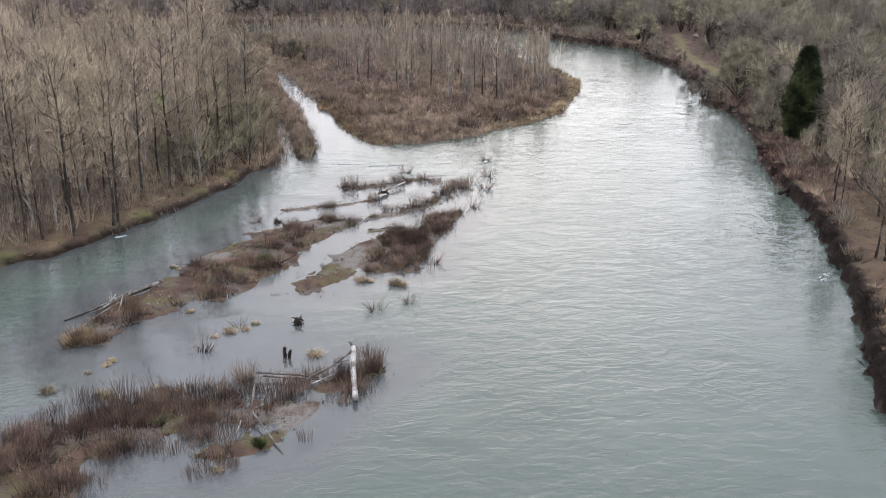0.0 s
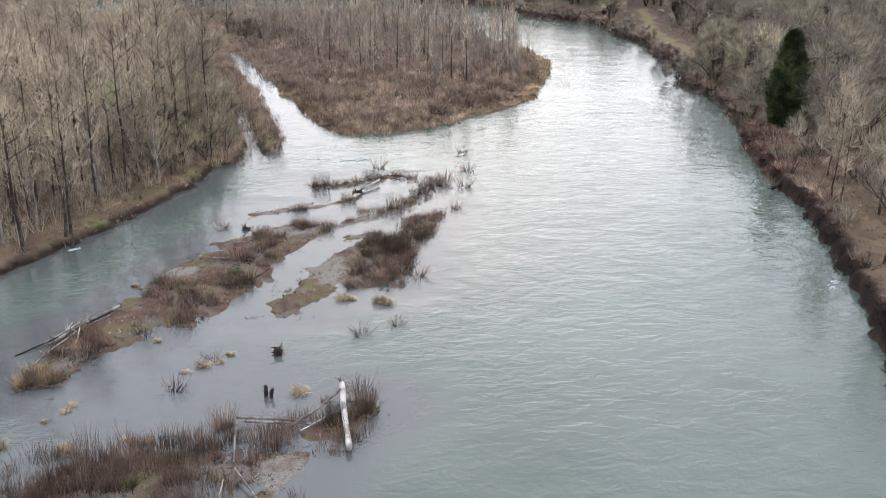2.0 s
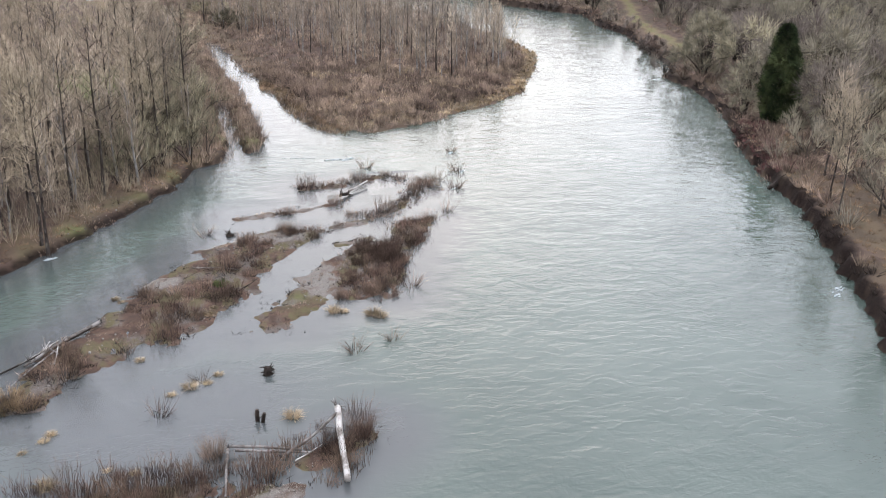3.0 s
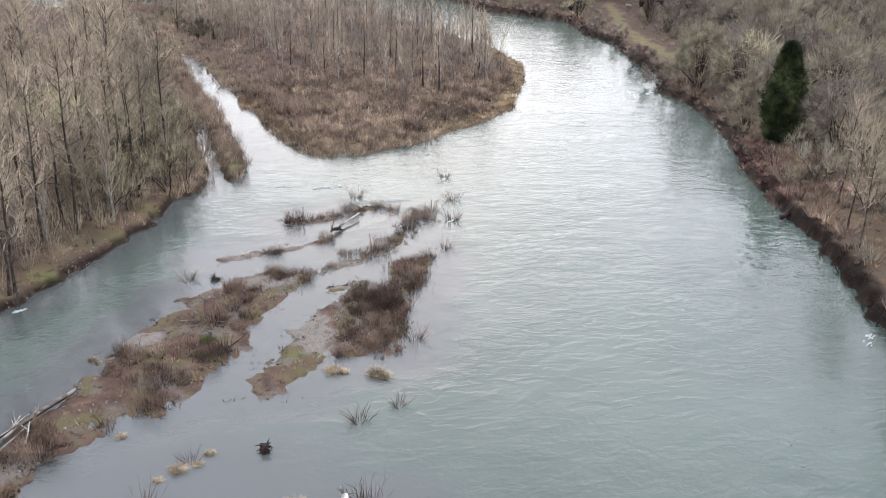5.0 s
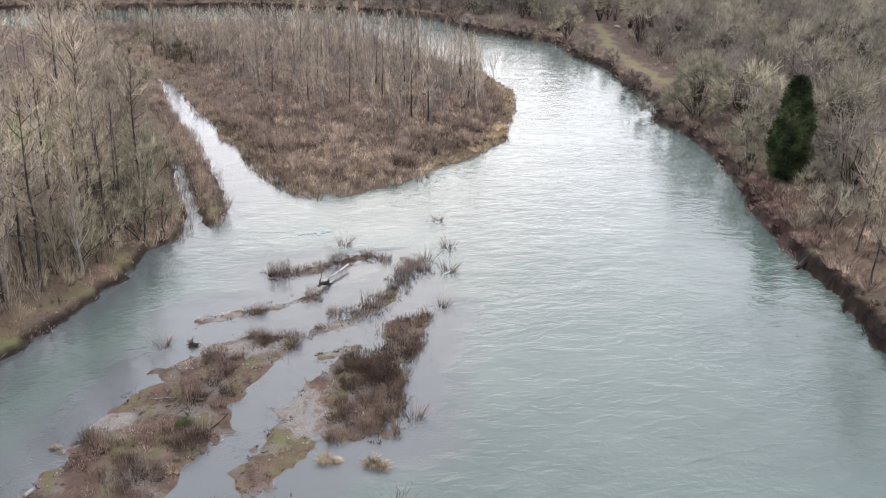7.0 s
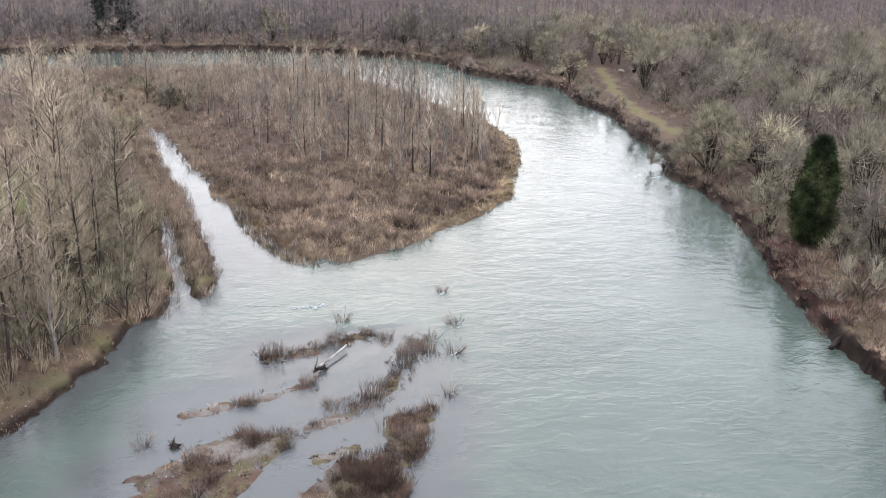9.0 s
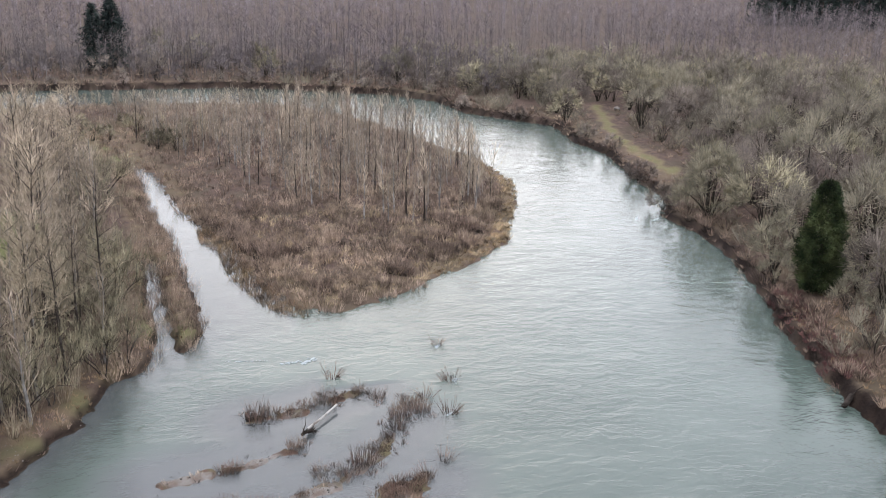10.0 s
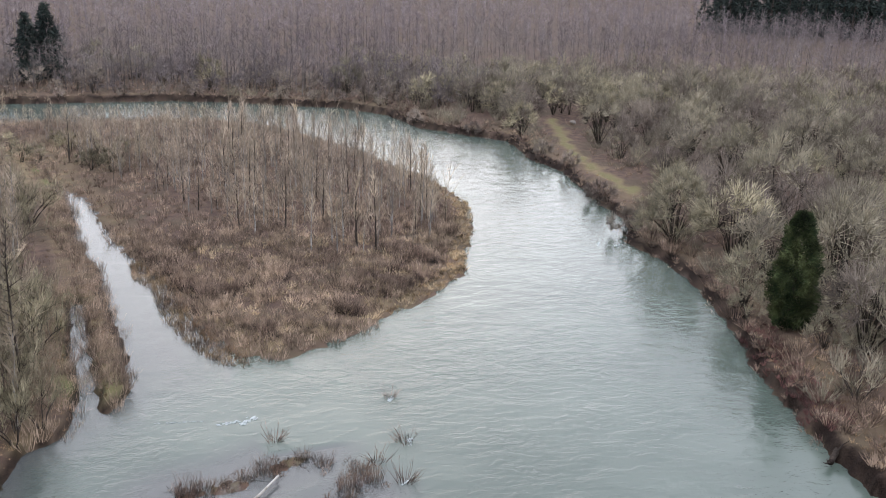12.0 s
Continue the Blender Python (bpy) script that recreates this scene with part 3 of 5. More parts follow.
def mossy_tree(seed, h, stems=6, spread=0.55, subs=7, twigs=2, fine=1.0, twig=None, fat=1.0):
    """A many-stemmed spreading bare tree, furred with lichen."""
    rng = np.random.RandomState(seed)
    top = new("mossy_tree")
    wood, crown = Shape(), Shape()
    made = []
    for i in range(stems):
        a = i * 6.283 / stems + rng.uniform(-0.4, 0.4)
        q = limb(rng, (0.2 * math.cos(a), 0.2 * math.sin(a), -0.3), (spread * math.cos(a), spread * math.sin(a), 1.0), h * rng.uniform(0.62, 0.85), 0.1, 0.13, 5)
        wood.tube(q, np.interp(np.linspace(0, 1, len(q)), [0, 1], [0.013 * h, 0.02]), 5, caps=False)
        made.append(q[3:])
        for j in range(5):
            s, d = sample(rng, q, 1, 0.3, 0.95)
            b = rng.uniform(0, 6.3)
            w = limb(rng, s[0], d[0] + np.array([0.9 * math.cos(b), 0.9 * math.sin(b), 0.1]), h * rng.uniform(0.22, 0.4), 0.35, 0.16, 3)
            wood.tube(w, np.linspace(0.005 * h, 0.02, len(w)), 3, caps=False)
            made.append(w)
    twig_tree(rng, wood, crown, made, subs, twigs, 1.5, 1.05 * fine, 0.050 * fat, 0.038 * fat, 0.30, 0.35)
    part("trunk", wood, ALDER_BARK, top)
    part("crown", crown, twig or MOSSY_TWIG, top, "pale grey-green lichen-covered twigs")
    return tagged(top, "spreading bare tree with pale lichen-covered twigs", "tree", "lichen-covered bank trees")


def shrub(seed, h, stems=75, wide=0.5, material=None, label="leafless brown willow shrub on the gravel bar", leaf=2, base=0.35, r=0.014):
    """A clump of thin stems from one root, with a tangle at its foot."""
    rng = np.random.RandomState(seed)
    top = new("shrub")
    fan, foot = Shape(), Shape()
    a, q = rng.uniform(0, 6.283, stems), np.sqrt(rng.uniform(0, 1, stems))
    out = np.column_stack([np.cos(a), np.sin(a), np.zeros(stems)])
    s = out * (q * base * h)[:, None] + np.array([0, 0, -0.08])
    d = unit(out * (q * wide)[:, None] + np.array([0, 0, 1]) + rng.normal(0, 0.12, (stems, 3)))
    length = h * rng.uniform(0.5, 1.1, stems)[:, None]
    mid, tip = s + d * length * 0.5, s + d * length + out * 0.05 * h + rng.normal(0, 0.04 * h, (stems, 3))
    fan.bent(s, mid, tip, r)
    for k in range(leaf):
        f = rng.uniform(0.3, 0.9, (stems, 1))
        spray(rng, fan, s * (1 - f) + tip * f, d, 0.28 * h, r * 0.6, 0.35, 0.4)
    m = stems
    b = np.column_stack([rng.normal(0, 0.5 * h * (base + 0.2), (m, 2)), np.full(m, -0.05)])
    spray(rng, foot, b, np.tile([[0, 0, 0.3]], (m, 1)), 0.42 * h, r * 1.9, 0.8, 0.3)
    part("stem", fan, material or WILLOW_TWIG, top)
    tagged(part("root_tangle", foot, DARK_WOOD, top, "matted dark debris at the foot"), kind="stuff")
    return tagged(top, label, "shrub", "shrubs on the river bars")


def grass_tuft(seed, h, blades=130, label="dry straw-coloured grass tuft standing in shallow water"):
    rng = np.random.RandomState(seed)
    top = new("grass_tuft")
    for name, count, lift in (("tuft", blades, 0.8), ("thatch", blades // 2, 0.15)):
        s = Shape()
        a = rng.uniform(0, 6.283, count)
        out = np.column_stack([np.cos(a), np.sin(a), np.zeros(count)])
        b = out * (0.3 * h * np.sqrt(rng.uniform(0, 1, count)))[:, None] + np.array([0, 0, -0.05])
        d = unit(out * rng.uniform(0.1, 1.0, (count, 1)) + np.array([0, 0, lift]))
        length = h * rng.uniform(0.5, 1.0, (count, 1))
        mid = b + d * length * 0.6
        s.bent(b, mid, mid + unit(d * 0.5 + out * 0.8 + np.array([0, 0, -0.25])) * length * 0.5, 0.014)
        part(name, s, STRAW, top)
    return tagged(top, label, "grass", "dry grass tufts")


def conifer(seed, h, width, tufts, material, name="conifer", label="", peak=0.7, lumps=0.2, needle=0.45, r=0.05, droop=-0.1):
    """An evergreen: trunk, boughs and thousands of small foliage sprays."""
    rng = np.random.RandomState(seed)
    top = new(name)
    wood, crown = Shape(), Shape()
    wood.tube([(0, 0, -0.4), (0, 0, h * 0.5), (0.05, 0, h * 0.97)], [0.022 * h, 0.012 * h, 0.01], 7)
    z = h * (0.04 + 0.95 * rng.beta(1.0, 1.25, tufts))
    a = rng.uniform(0, 6.283, tufts)
    f = z / h
    edge = width / 2 * np.minimum(1, (0.55 + 1.5 * f)) * np.clip((1 - f) / (1 - 0.18), 0, 1) ** peak
    bump = 1 + lumps * (np.sin(3 * a + 9 * f + seed) * np.sin(23 * f + 2 * a) + 0.6 * np.sin(7 * a - 31 * f))
    rad = edge * bump * np.sqrt(rng.uniform(0.25, 1.0, tufts))
    p = np.column_stack([rad * np.cos(a), rad * np.sin(a), z + 0.0])
    out = np.column_stack([np.cos(a), np.sin(a), np.full(tufts, droop)])
    for k in range(2):
        spray(rng, crown, p + rng.normal(0, 0.08, p.shape), out, needle, r, 0.55, 0.15 if k else 0.4)
    for i in range(40):
        zz = h * rng.uniform(0.08, 0.9)
        b = rng.uniform(0, 6.283)
        ln = width / 2 * (1 - zz / h) ** peak
        wood.tube(limb(rng, (0, 0, zz), (math.cos(b), math.sin(b), 0.1), ln, 0.1, 0.05, 3), [0.05, 0.035, 0.02, 0.01], 4, caps=False)
    part("trunk", wood, ALDER_BARK, top)
    part("crown", crown, material, top, "dense dark evergreen sprays")
    return tagged(top, label, "tree")


def log_thing(name, pts, r0, r1, material, label, stubs=0, roots=0, seed=1):
    """A fallen stem along pts, with branch stubs and a torn root end at its first point."""
    rng = np.random.RandomState(seed)
    top = new(name)
    pts = np.asarray(pts, float)
    n = 10
    t = np.linspace(0, len(pts) - 1, n)
    path = np.column_stack([np.interp(t, np.arange(len(pts)), pts[:, k]) for k in range(3)])
    path[1:-1] += rng.normal(0, 0.08 * r0, (n - 2, 3)) * np.array([1, 1, 0.4])
    s = Shape()
    s.tube(path, np.linspace(r0, r1, n) * (1 + 0.06 * rng.uniform(-1, 1, n)), 10, lumps=0.07, rng=rng)
    part("stem", s, material, top, smooth=True)
    if roots:
        w = Shape()
        back = unit((path[0] - path[1])[None])[0]
        for i in range(roots):
            d = unit(back * 0.35 + rng.normal(0, 1, 3) + np.array([0, 0, 0.25]))
            q = limb(rng, path[0] + back * 0.05, d, r0 * rng.uniform(2.2, 4.5), 0.0, 0.25, 3)
            w.tube(q, np.array([0.34, 0.24, 0.14, 0.05]) * r0, 5, caps=False)
        part("root", w, DARK_WOOD if material is not WHITE_WOOD else DRIFT_BARK, top, "torn root end")
    for i in range(stubs):
        w = Shape()
        b, d = sample(rng, path, 1, 0.2, 0.95)
        e = unit(d[0] * 0.6 + rng.normal(0, 0.6, 3) + np.array([0, 0, 0.35]))
        w.tube(limb(rng, b[0], e, rng.uniform(3, 9) * r0, 0.0, 0.15, 3), np.array([0.4, 0.3, 0.2, 0.08]) * r0, 5, caps=False)
        part("branch_stub", w, material, top)
    return tagged(top, label, "log")


def scatter_brush(name, places, sizes, stems, material, seed, label, category, wide=0.6, r=0.021, twigs=1, foot=0.3, kind="stuff"):
    """Countless thin-stemmed plants over an area, one mesh."""
    rng = np.random.RandomState(seed)
    p, hgt = np.repeat(np.asarray(places, float), stems, 0), np.repeat(np.asarray(sizes, float), stems)
    n = len(p)
    a, q = rng.uniform(0, 6.283, n), np.sqrt(rng.uniform(0, 1, n))
    out = np.column_stack([np.cos(a), np.sin(a), np.zeros(n)])
    b = p + out * (q * foot * hgt)[:, None] + np.array([0, 0, -0.1])
    d = unit(out * (q * wide)[:, None] + np.array([0, 0, 1]) + rng.normal(0, 0.14, (n, 3)))
    length = hgt[:, None] * rng.uniform(0.55, 1.1, (n, 1))
    s = Shape()
    s.spikes(b, b + d * length, r)
    for k in range(twigs):
        f = rng.uniform(0.25, 0.9, (n, 1))
        spray(rng, s, b + d * length * f, d, 0.35 * hgt, r * 0.7, 0.45, 0.3)
    return tagged(new(name, s.mesh(name, material)), label, category, kind=kind)


def far_wood(name, places, sizes, twigs, material, seed, label, spread=0.42, stem=0.11, r=0.055, low=0.3, reach=0.34, bark=None):
    """Many distant bare trees: one mesh of stems, one of steep branches."""
    rng = np.random.RandomState(seed)
    p, h = np.asarray(places, float), np.asarray(sizes, float)
    n = len(p)
    s, trunks = Shape(), Shape()
    lean = rng.normal(0, 0.035, (n, 2)) * h[:, None]
    tip = p + np.column_stack([lean, h])
    trunks.spikes(p - np.array([0, 0, 0.3]), tip, stem * h / 14 * rng.uniform(0.6, 1.5, n))
    f = low + (0.97 - low) * rng.uniform(0, 1, (n, twigs)) ** 0.8
    a = rng.uniform(0, 6.283, (n, twigs))
    base = p[:, None] * (1 - f[..., None]) + tip[:, None] * f[..., None]
    length = (h[:, None] * reach * (1.2 - f)) * rng.uniform(0.5, 1.3, (n, twigs)) * rng.uniform(0.7, 1.3, (n, 1))
    d = unit(np.stack([spread * 1.6 * np.cos(a), spread * 1.6 * np.sin(a), rng.uniform(0.25, 1.3, (n, twigs))], -1))
    base, d, length = base.reshape(-1, 3), d.reshape(-1, 3), length.reshape(-1, 1)
    s.spikes(base, base + d * length, r)
    g = rng.uniform(0.3, 0.9, (len(base), 1))
    spray(rng, s, base + d * length * g, d, length[:, 0] * 0.6, r * 0.7, 0.35, 0.3)
    tagged(new("forest_trunks", trunks.mesh("forest_trunks", bark or FOREST_BARK)), "thin grey trunks below the bare crowns", "forest", kind="stuff")
    return tagged(new(name, s.mesh(name, material)), label, "forest", kind="stuff")


def lobed(rng, wood, crown, p, h, wide, lobes, twigs, r, curl=0.35, size=0.2, low=0.36, limb_r=0.007):
    """Bare crowns made of rounded tufts: dark stems rise from the ground at p to each tuft, and pale twigs fan from it, curling upwards."""
    n = len(p)
    h = np.asarray(h, float)
    a = np.arange(lobes)[None] * 2.4 + rng.uniform(0, 6.283, (n, 1)) + rng.normal(0, 0.35, (n, lobes))
    u = np.clip((np.arange(lobes)[None] + 0.5) / lobes + rng.normal(0, 0.1, (n, lobes)), 0.0, 1.0)
    ring = np.sqrt(np.clip(1 - u ** 2, 0.02, 1)) * rng.uniform(0.7, 1.05, (n, lobes))
    way = np.stack([np.cos(a) * ring, np.sin(a) * ring, u], -1)
    hh = h[:, None, None]
    c = p[:, None] + hh * np.stack([wide * way[..., 0], wide * way[..., 1], low + (0.90 - low - size * 0.5) * u], -1) * rng.uniform(0.9, 1.06, (n, lobes, 1))
    foot = p[:, None] + hh * 0.02 * way * np.array([1, 1, 0]) + np.array([0, 0, -0.25])
    mid = foot + (c - foot) * np.array([0.38, 0.38, 0.58]) + rng.normal(0, 0.02, c.shape) * hh
    c, foot, mid, way = (x.reshape(-1, 3) for x in (c, foot, mid, way))
    hs = np.repeat(h, lobes)
    wood.bent(foot, mid, c, limb_r * hs)
    k = twigs
    cc, ww, rad = np.repeat(c, k, 0), np.repeat(way, k, 0), np.repeat(size * hs * rng.uniform(0.75, 1.2, len(hs)), k)[:, None]
    d = unit(rng.normal(0, 0.62, cc.shape) + ww * 0.8 + np.array([0, 0, 0.25]))
    b = cc + d * rad * rng.uniform(0.0, 0.55, rad.shape)
    m = b + d * rad * 0.45
    t = m + unit(d + np.array([0, 0, curl]) + rng.normal(0, 0.25, d.shape)) * rad * rng.uniform(0.3, 0.65, rad.shape)
    crown.spikes(b, m + (t - m) * 0.35, r)
    crown.spikes(m, t, r * 0.8)


def lobed_wood(name, places, sizes, lobes, twigs, material, seed, label, r=0.05, wide=0.32, size=0.2, low=0.36):
    """Many bare tufted trees: one mesh of stems, one of twigs."""
    rng = np.random.RandomState(seed)
    wood, crown = Shape(), Shape()
    lobed(rng, wood, crown, np.asarray(places, float), sizes, wide, lobes, twigs, r, size=size, low=low)
    tagged(new("forest_trunks", wood.mesh("forest_trunks", DARK_STEM)), "dark mossy stems below the lichen-covered crowns", "forest", kind="stuff")
    return tagged(new(name, crown.mesh(name, material)), label, "forest", kind="stuff")


def lobed_tree(seed, h, lobes=14, twigs=44, wide=0.32, twig=None, size=0.2, low=0.36, r=0.042, label="bushy bare tree furred with pale lichen, on dark stems"):
    """One many-stemmed bare tree with a tufted crown."""
    rng = np.random.RandomState(seed)
    top = new("mossy_tree")
    wood, crown = Shape(), Shape()
    lobed(rng, wood, crown, np.zeros((1, 3)), [float(h)], wide, lobes, twigs, r, size=size, low=low, limb_r=0.007 if lobes < 20 else 0.004)
    for i in range(4):
        a = i * 1.57 + rng.uniform(-0.5, 0.5)
        q = limb(rng, (0.12 * math.cos(a), 0.12 * math.sin(a), -0.3), (0.3 * math.cos(a), 0.3 * math.sin(a), 1.0), h * rng.uniform(0.45, 0.65), 0.1, 0.12, 5)
        wood.tube(q, np.linspace(0.014 * h, 0.03, len(q)), 5, caps=False)
    part("trunk", wood, DARK_STEM, top)
    part("crown", crown, twig or MOSSY_TWIG, top, "pale curling lichen-covered twigs")
    return tagged(top, label, "tree", "lichen-covered bank trees")


# ---- placing ----
def spread_points(rng, n, box, keep, gap):
    """Up to n points in a box, at least gap apart, where keep(x, y) holds."""
    x, y = rng.uniform(box[0], box[1], n * 6), rng.uniform(box[2], box[3], n * 6)
    ok = keep(x, y)
    cells, out = {}, []
    for px, py in zip(x[ok], y[ok]):
        c = (int(px // gap), int(py // gap))
        near = [q for i in (-1, 0, 1) for j in (-1, 0, 1) for q in cells.get((c[0] + i, c[1] + j), ())]
        if all((px - a) ** 2 + (py - b) ** 2 > gap * gap for a, b in near):
            cells.setdefault(c, []).append((px, py))
            out.append((px, py))
            if len(out) >= n:
                break
    return np.array(out)


def on_ground(pts):
    pts = np.asarray(pts, float)
    return np.column_stack([pts, terrain(pts[:, 0], pts[:, 1])[0]])


def plant(rng, kinds, pts, lo=0.85, hi=1.15):
    """Sets out the made things in turn: the first of each as it is, then copies."""
    used = set()
    for i, (x, y, z) in enumerate(on_ground(pts)):
        z = max(z, -0.04)
        k = kinds[i % len(kinds)]
        m = pose(x, y, z, 0, 0, rng.uniform(0, 360)) @ Matrix.Scale(rng.uniform(lo, hi), 4)
        if id(k) in used:
            copy_thing(k, m)
        else:
            used.add(id(k))
            k.matrix_basis = m


def left_d(x, y):
    return inside(x, y, LEFT_LAND)


def isle_d(x, y):
    return inside(x, y, ISLAND)


def right_d(x, y):
    return inside(x, y, RIGHT_LAND)


rng = np.random.RandomState(7)

GOLD = twig_material("orange_tan_dead_grass", (0.15, 0.10, 0.055), (0.36, 0.25, 0.145), (0.33, 0.235, 0.13), 0.3)
pts = spread_points(rng, 620, (30, 64, 127, 200), lambda x, y: (isle_d(x, y) > 0.0) & (isle_d(x, y) < 2.8) & (x > 33) & (wave(x, y, 6, 65) > -0.6), 0.45)
scatter_brush("dry_grass", on_ground(pts), rng.uniform(0.35, 0.9, len(pts)), 18, GOLD, 84, "orange-tan dead grass along the island's edge", "grass", 0.9, 0.034, 0)
pts = spread_points(rng, 950, (30, 75, 38, 112), lambda x, y: (right_d(x, y) > 0.9) & (right_d(x, y) < 12) & (wave(x, y, 5, 66) > -0.7), 0.4)
scatter_brush("dry_grass", on_ground(pts), rng.uniform(0.25, 0.7, len(pts)), 16, RUST_GRASS, 85, "dead rust-tan grass on top of the cut bank", "grass", 0.9, 0.024, 0)
pts = spread_points(rng, 1150, (30, 92, 38, 262), lambda x, y: (right_d(x, y) > -0.2) & (right_d(x, y) < 1.5) & (wave(x, y, 4, 67) > -0.5), 0.4)
scatter_brush("roots", on_ground(pts), rng.uniform(0.4, 1.3, len(pts)), 14, DARK_WOOD, 86, "dark roots and broken brush hanging from the cut bank", "roots", 1.6, 0.045, 1)

pts = spread_points(rng, 900, (50, 92, 95, 262), lambda x, y: (right_d(x, y) > -0.4) & (right_d(x, y) < 1.2) & (wave(x, y, 5, 96) > -0.6), 0.45)
scatter_brush("bank_brush", on_ground(pts), rng.uniform(0.35, 1.1, len(pts)), 18, LITTER_TWIG, 97, "low reddish brush drooping over the eroded bank", "brush", 1.3, 0.03)

# ---- wood on the left bank ----
front = [(-13.9, 90.5), (-14.6, 91.0), (-17.2, 87.6), (-20.2, 87.7), (-7.3, 111.4), (-7.9, 110.9), (-13.3, 101.6), (-11.5, 105), (-10.4, 103), (-16.2, 97), (-5.2, 112.6), (-17.5, 93), (-22, 90), (-24, 93), (-9.6, 108.5), (-19.5, 95.5)]
def glade(x, y):
    """Below 1 in the grassy openings of the left wood and the strip before them."""
    return np.minimum(np.hypot((x + 16.8) / 6.0, (y - 150) / 18), np.hypot((x + 20) / 6.5, (y - 185) / 11))


more = spread_points(rng, 105, (-75, 3, 84, 200), lambda x, y: (left_d(x, y) > 3.2) & (x > -0.36 * y + 3) & (y < 188) & (glade(x, y) > 1) & ((np.abs(x + 9.2 + 0.12 * (y - 95)) > 2.6) | (y < 94)) & ((y < 124) | (x < -6 - 0.03 * (y - 124))) & (wave(x, y, 11, 51) + 0.5 * wave(x, y, 4, 52) > -0.25), 2.2)
alders = [alder(11, 15.5), alder(12, 14.5), alder(13, 16.5), alder(14, 13.5), alder(15, 15, 26, 0.45, 0.14), alder(16, 12, 34, 0.25, 0.2)]
plant(rng, alders, np.vstack([front, more]), 0.85, 1.12)

# ---- evergreen and spreading trees on the right bank ----
big_tree = lobed_tree(31, 11.2, 48, 60, 0.40, LICHEN_TWIG, 0.125, 0.26, 0.046, "large rounded bare tree furred with pale lichen, above the bank")
big_tree.matrix_basis = pose(77.8, 144.6, height(77.8, 144.6), 0, 0, 40)
skirt = lobed_tree(37, 4.4, 14, 34, 0.42, LICHEN_TWIG, 0.22, 0.2, 0.03, "low pale lichen-covered bush below the evergreen")
plant(rng, [skirt], [(68.6, 117.8), (75.8, 113.0), (74.2, 118.5), (70.4, 108.4), (73.2, 106.2)], 0.7, 1.0)
side = lobed_tree(46, 8.6, 26, 44, 0.36, LICHEN_TWIG, 0.16, 0.28, 0.036, "pale lichen-covered tree crowding the evergreen")
plant(rng, [side], [(70.8, 121.0), (76.8, 118.2), (79.4, 111.4), (82.5, 105.5)], 0.85, 1.05)
evergreen = conifer(41, 12.6, 5.3, 9500, NEEDLES, "conifer", "dense dark green evergreen standing among bare trees", 0.44, 0.2, 0.42, 0.05)
evergreen.matrix_basis = pose(71.0, 114.0, height(71.0, 114.0))


def free(x, y):
    return (along(x, y, TRACK) > 6.5) & (np.hypot(x - 72.5, y - 113.5) > 7.5) & (np.hypot(x - 77.8, y - 144.6) > 9.5)


spots = spread_points(rng, 34, (45, 130, 60, 114), lambda x, y: (right_d(x, y) > 4) & (x < 1.02 * y + 16) & free(x, y) & (wave(x, y, 16, 55) > -0.6), 4.2)
plant(rng, [mossy_tree(32, 8.0, 6, 0.6, 5), mossy_tree(33, 7.0, 7, 0.7, 5), mossy_tree(35, 6.5, 6, 0.75, 5, 2, 1.2)], spots, 0.7, 1.1)
spots = spread_points(rng, 170, (70, 260, 100, 240), lambda x, y: (right_d(x, y) > 5) & (right_d(x, y) < 62) & (x < 1.02 * y + 16) & free(x, y) & ((y < 158) | (right_d(x, y) > 9)), 4.9)
plant(rng, [lobed_tree(38, 9.6, 15, 40, 0.33, MOSSY_TWIG, 0.20, 0.44), lobed_tree(39, 7.8, 14, 40, 0.40, BROWN_TWIG, 0.22, 0.30), lobed_tree(40, 10.6, 16, 40, 0.30, MOSSY_TWIG, 0.18, 0.48), lobed_tree(44, 8.8, 15, 40, 0.35, OLIVE_TWIG, 0.20, 0.42), lobed_tree(45, 9.2, 15, 40, 0.34, BROWN_TWIG, 0.20, 0.42)], spots, 0.8, 1.2)
bank_trees = [(52.2, 69.2), (52.8, 68.4), (56.3, 81.2), (58.5, 85.5), (50.5, 63), (62.5, 92), (60, 80)]
tall = [alder(21, 12, 26, 0.3, 0.2), alder(22, 10, 24, 0.35, 0.2)]
for k in tall:
    tagged(k, "bare dark-trunked tree on the eroded river bank", "tree", "bare trees on the cut bank")
plant(rng, tall, bank_trees, 0.9, 1.15)

# ---- saplings on the island ----
young = [sapling(51, 9.5), sapling(52, 8.0), sapling(53, 10.5, 40), sapling(54, 7.0, 28, False), sapling(55, 9.0, 36, False)]
spots = spread_points(rng, 200, (-25, 62, 140, 232), lambda x, y: (isle_d(x, y) > 4) & (y > 152 + 0.25 * np.abs(x - 42) + 7 * wave(x, y, 22, 31)) & (x > 19 - 0.34 * (y - 165)) & (wave(x, y, 13, 53) + 0.5 * wave(x, y, 5, 54) > -0.3), 1.2)
plant(rng, young, spots, 0.75, 1.1)

thin = [sapling(58, 8.5, 36), sapling(59, 6.5, 30)]
for k in thin:
    tagged(k, "slim pale-stemmed sapling between the bank alders", "tree", "saplings in the alder wood")
plant(rng, thin, spread_points(rng, 85, (-60, 2, 84, 175), lambda x, y: (left_d(x, y) > 2.4) & (left_d(x, y) < 26) & (x > -0.36 * y + 3) & (glade(x, y) > 0.9) & ((y < 124) | (x < -4)), 1.8), 0.7, 1.2)

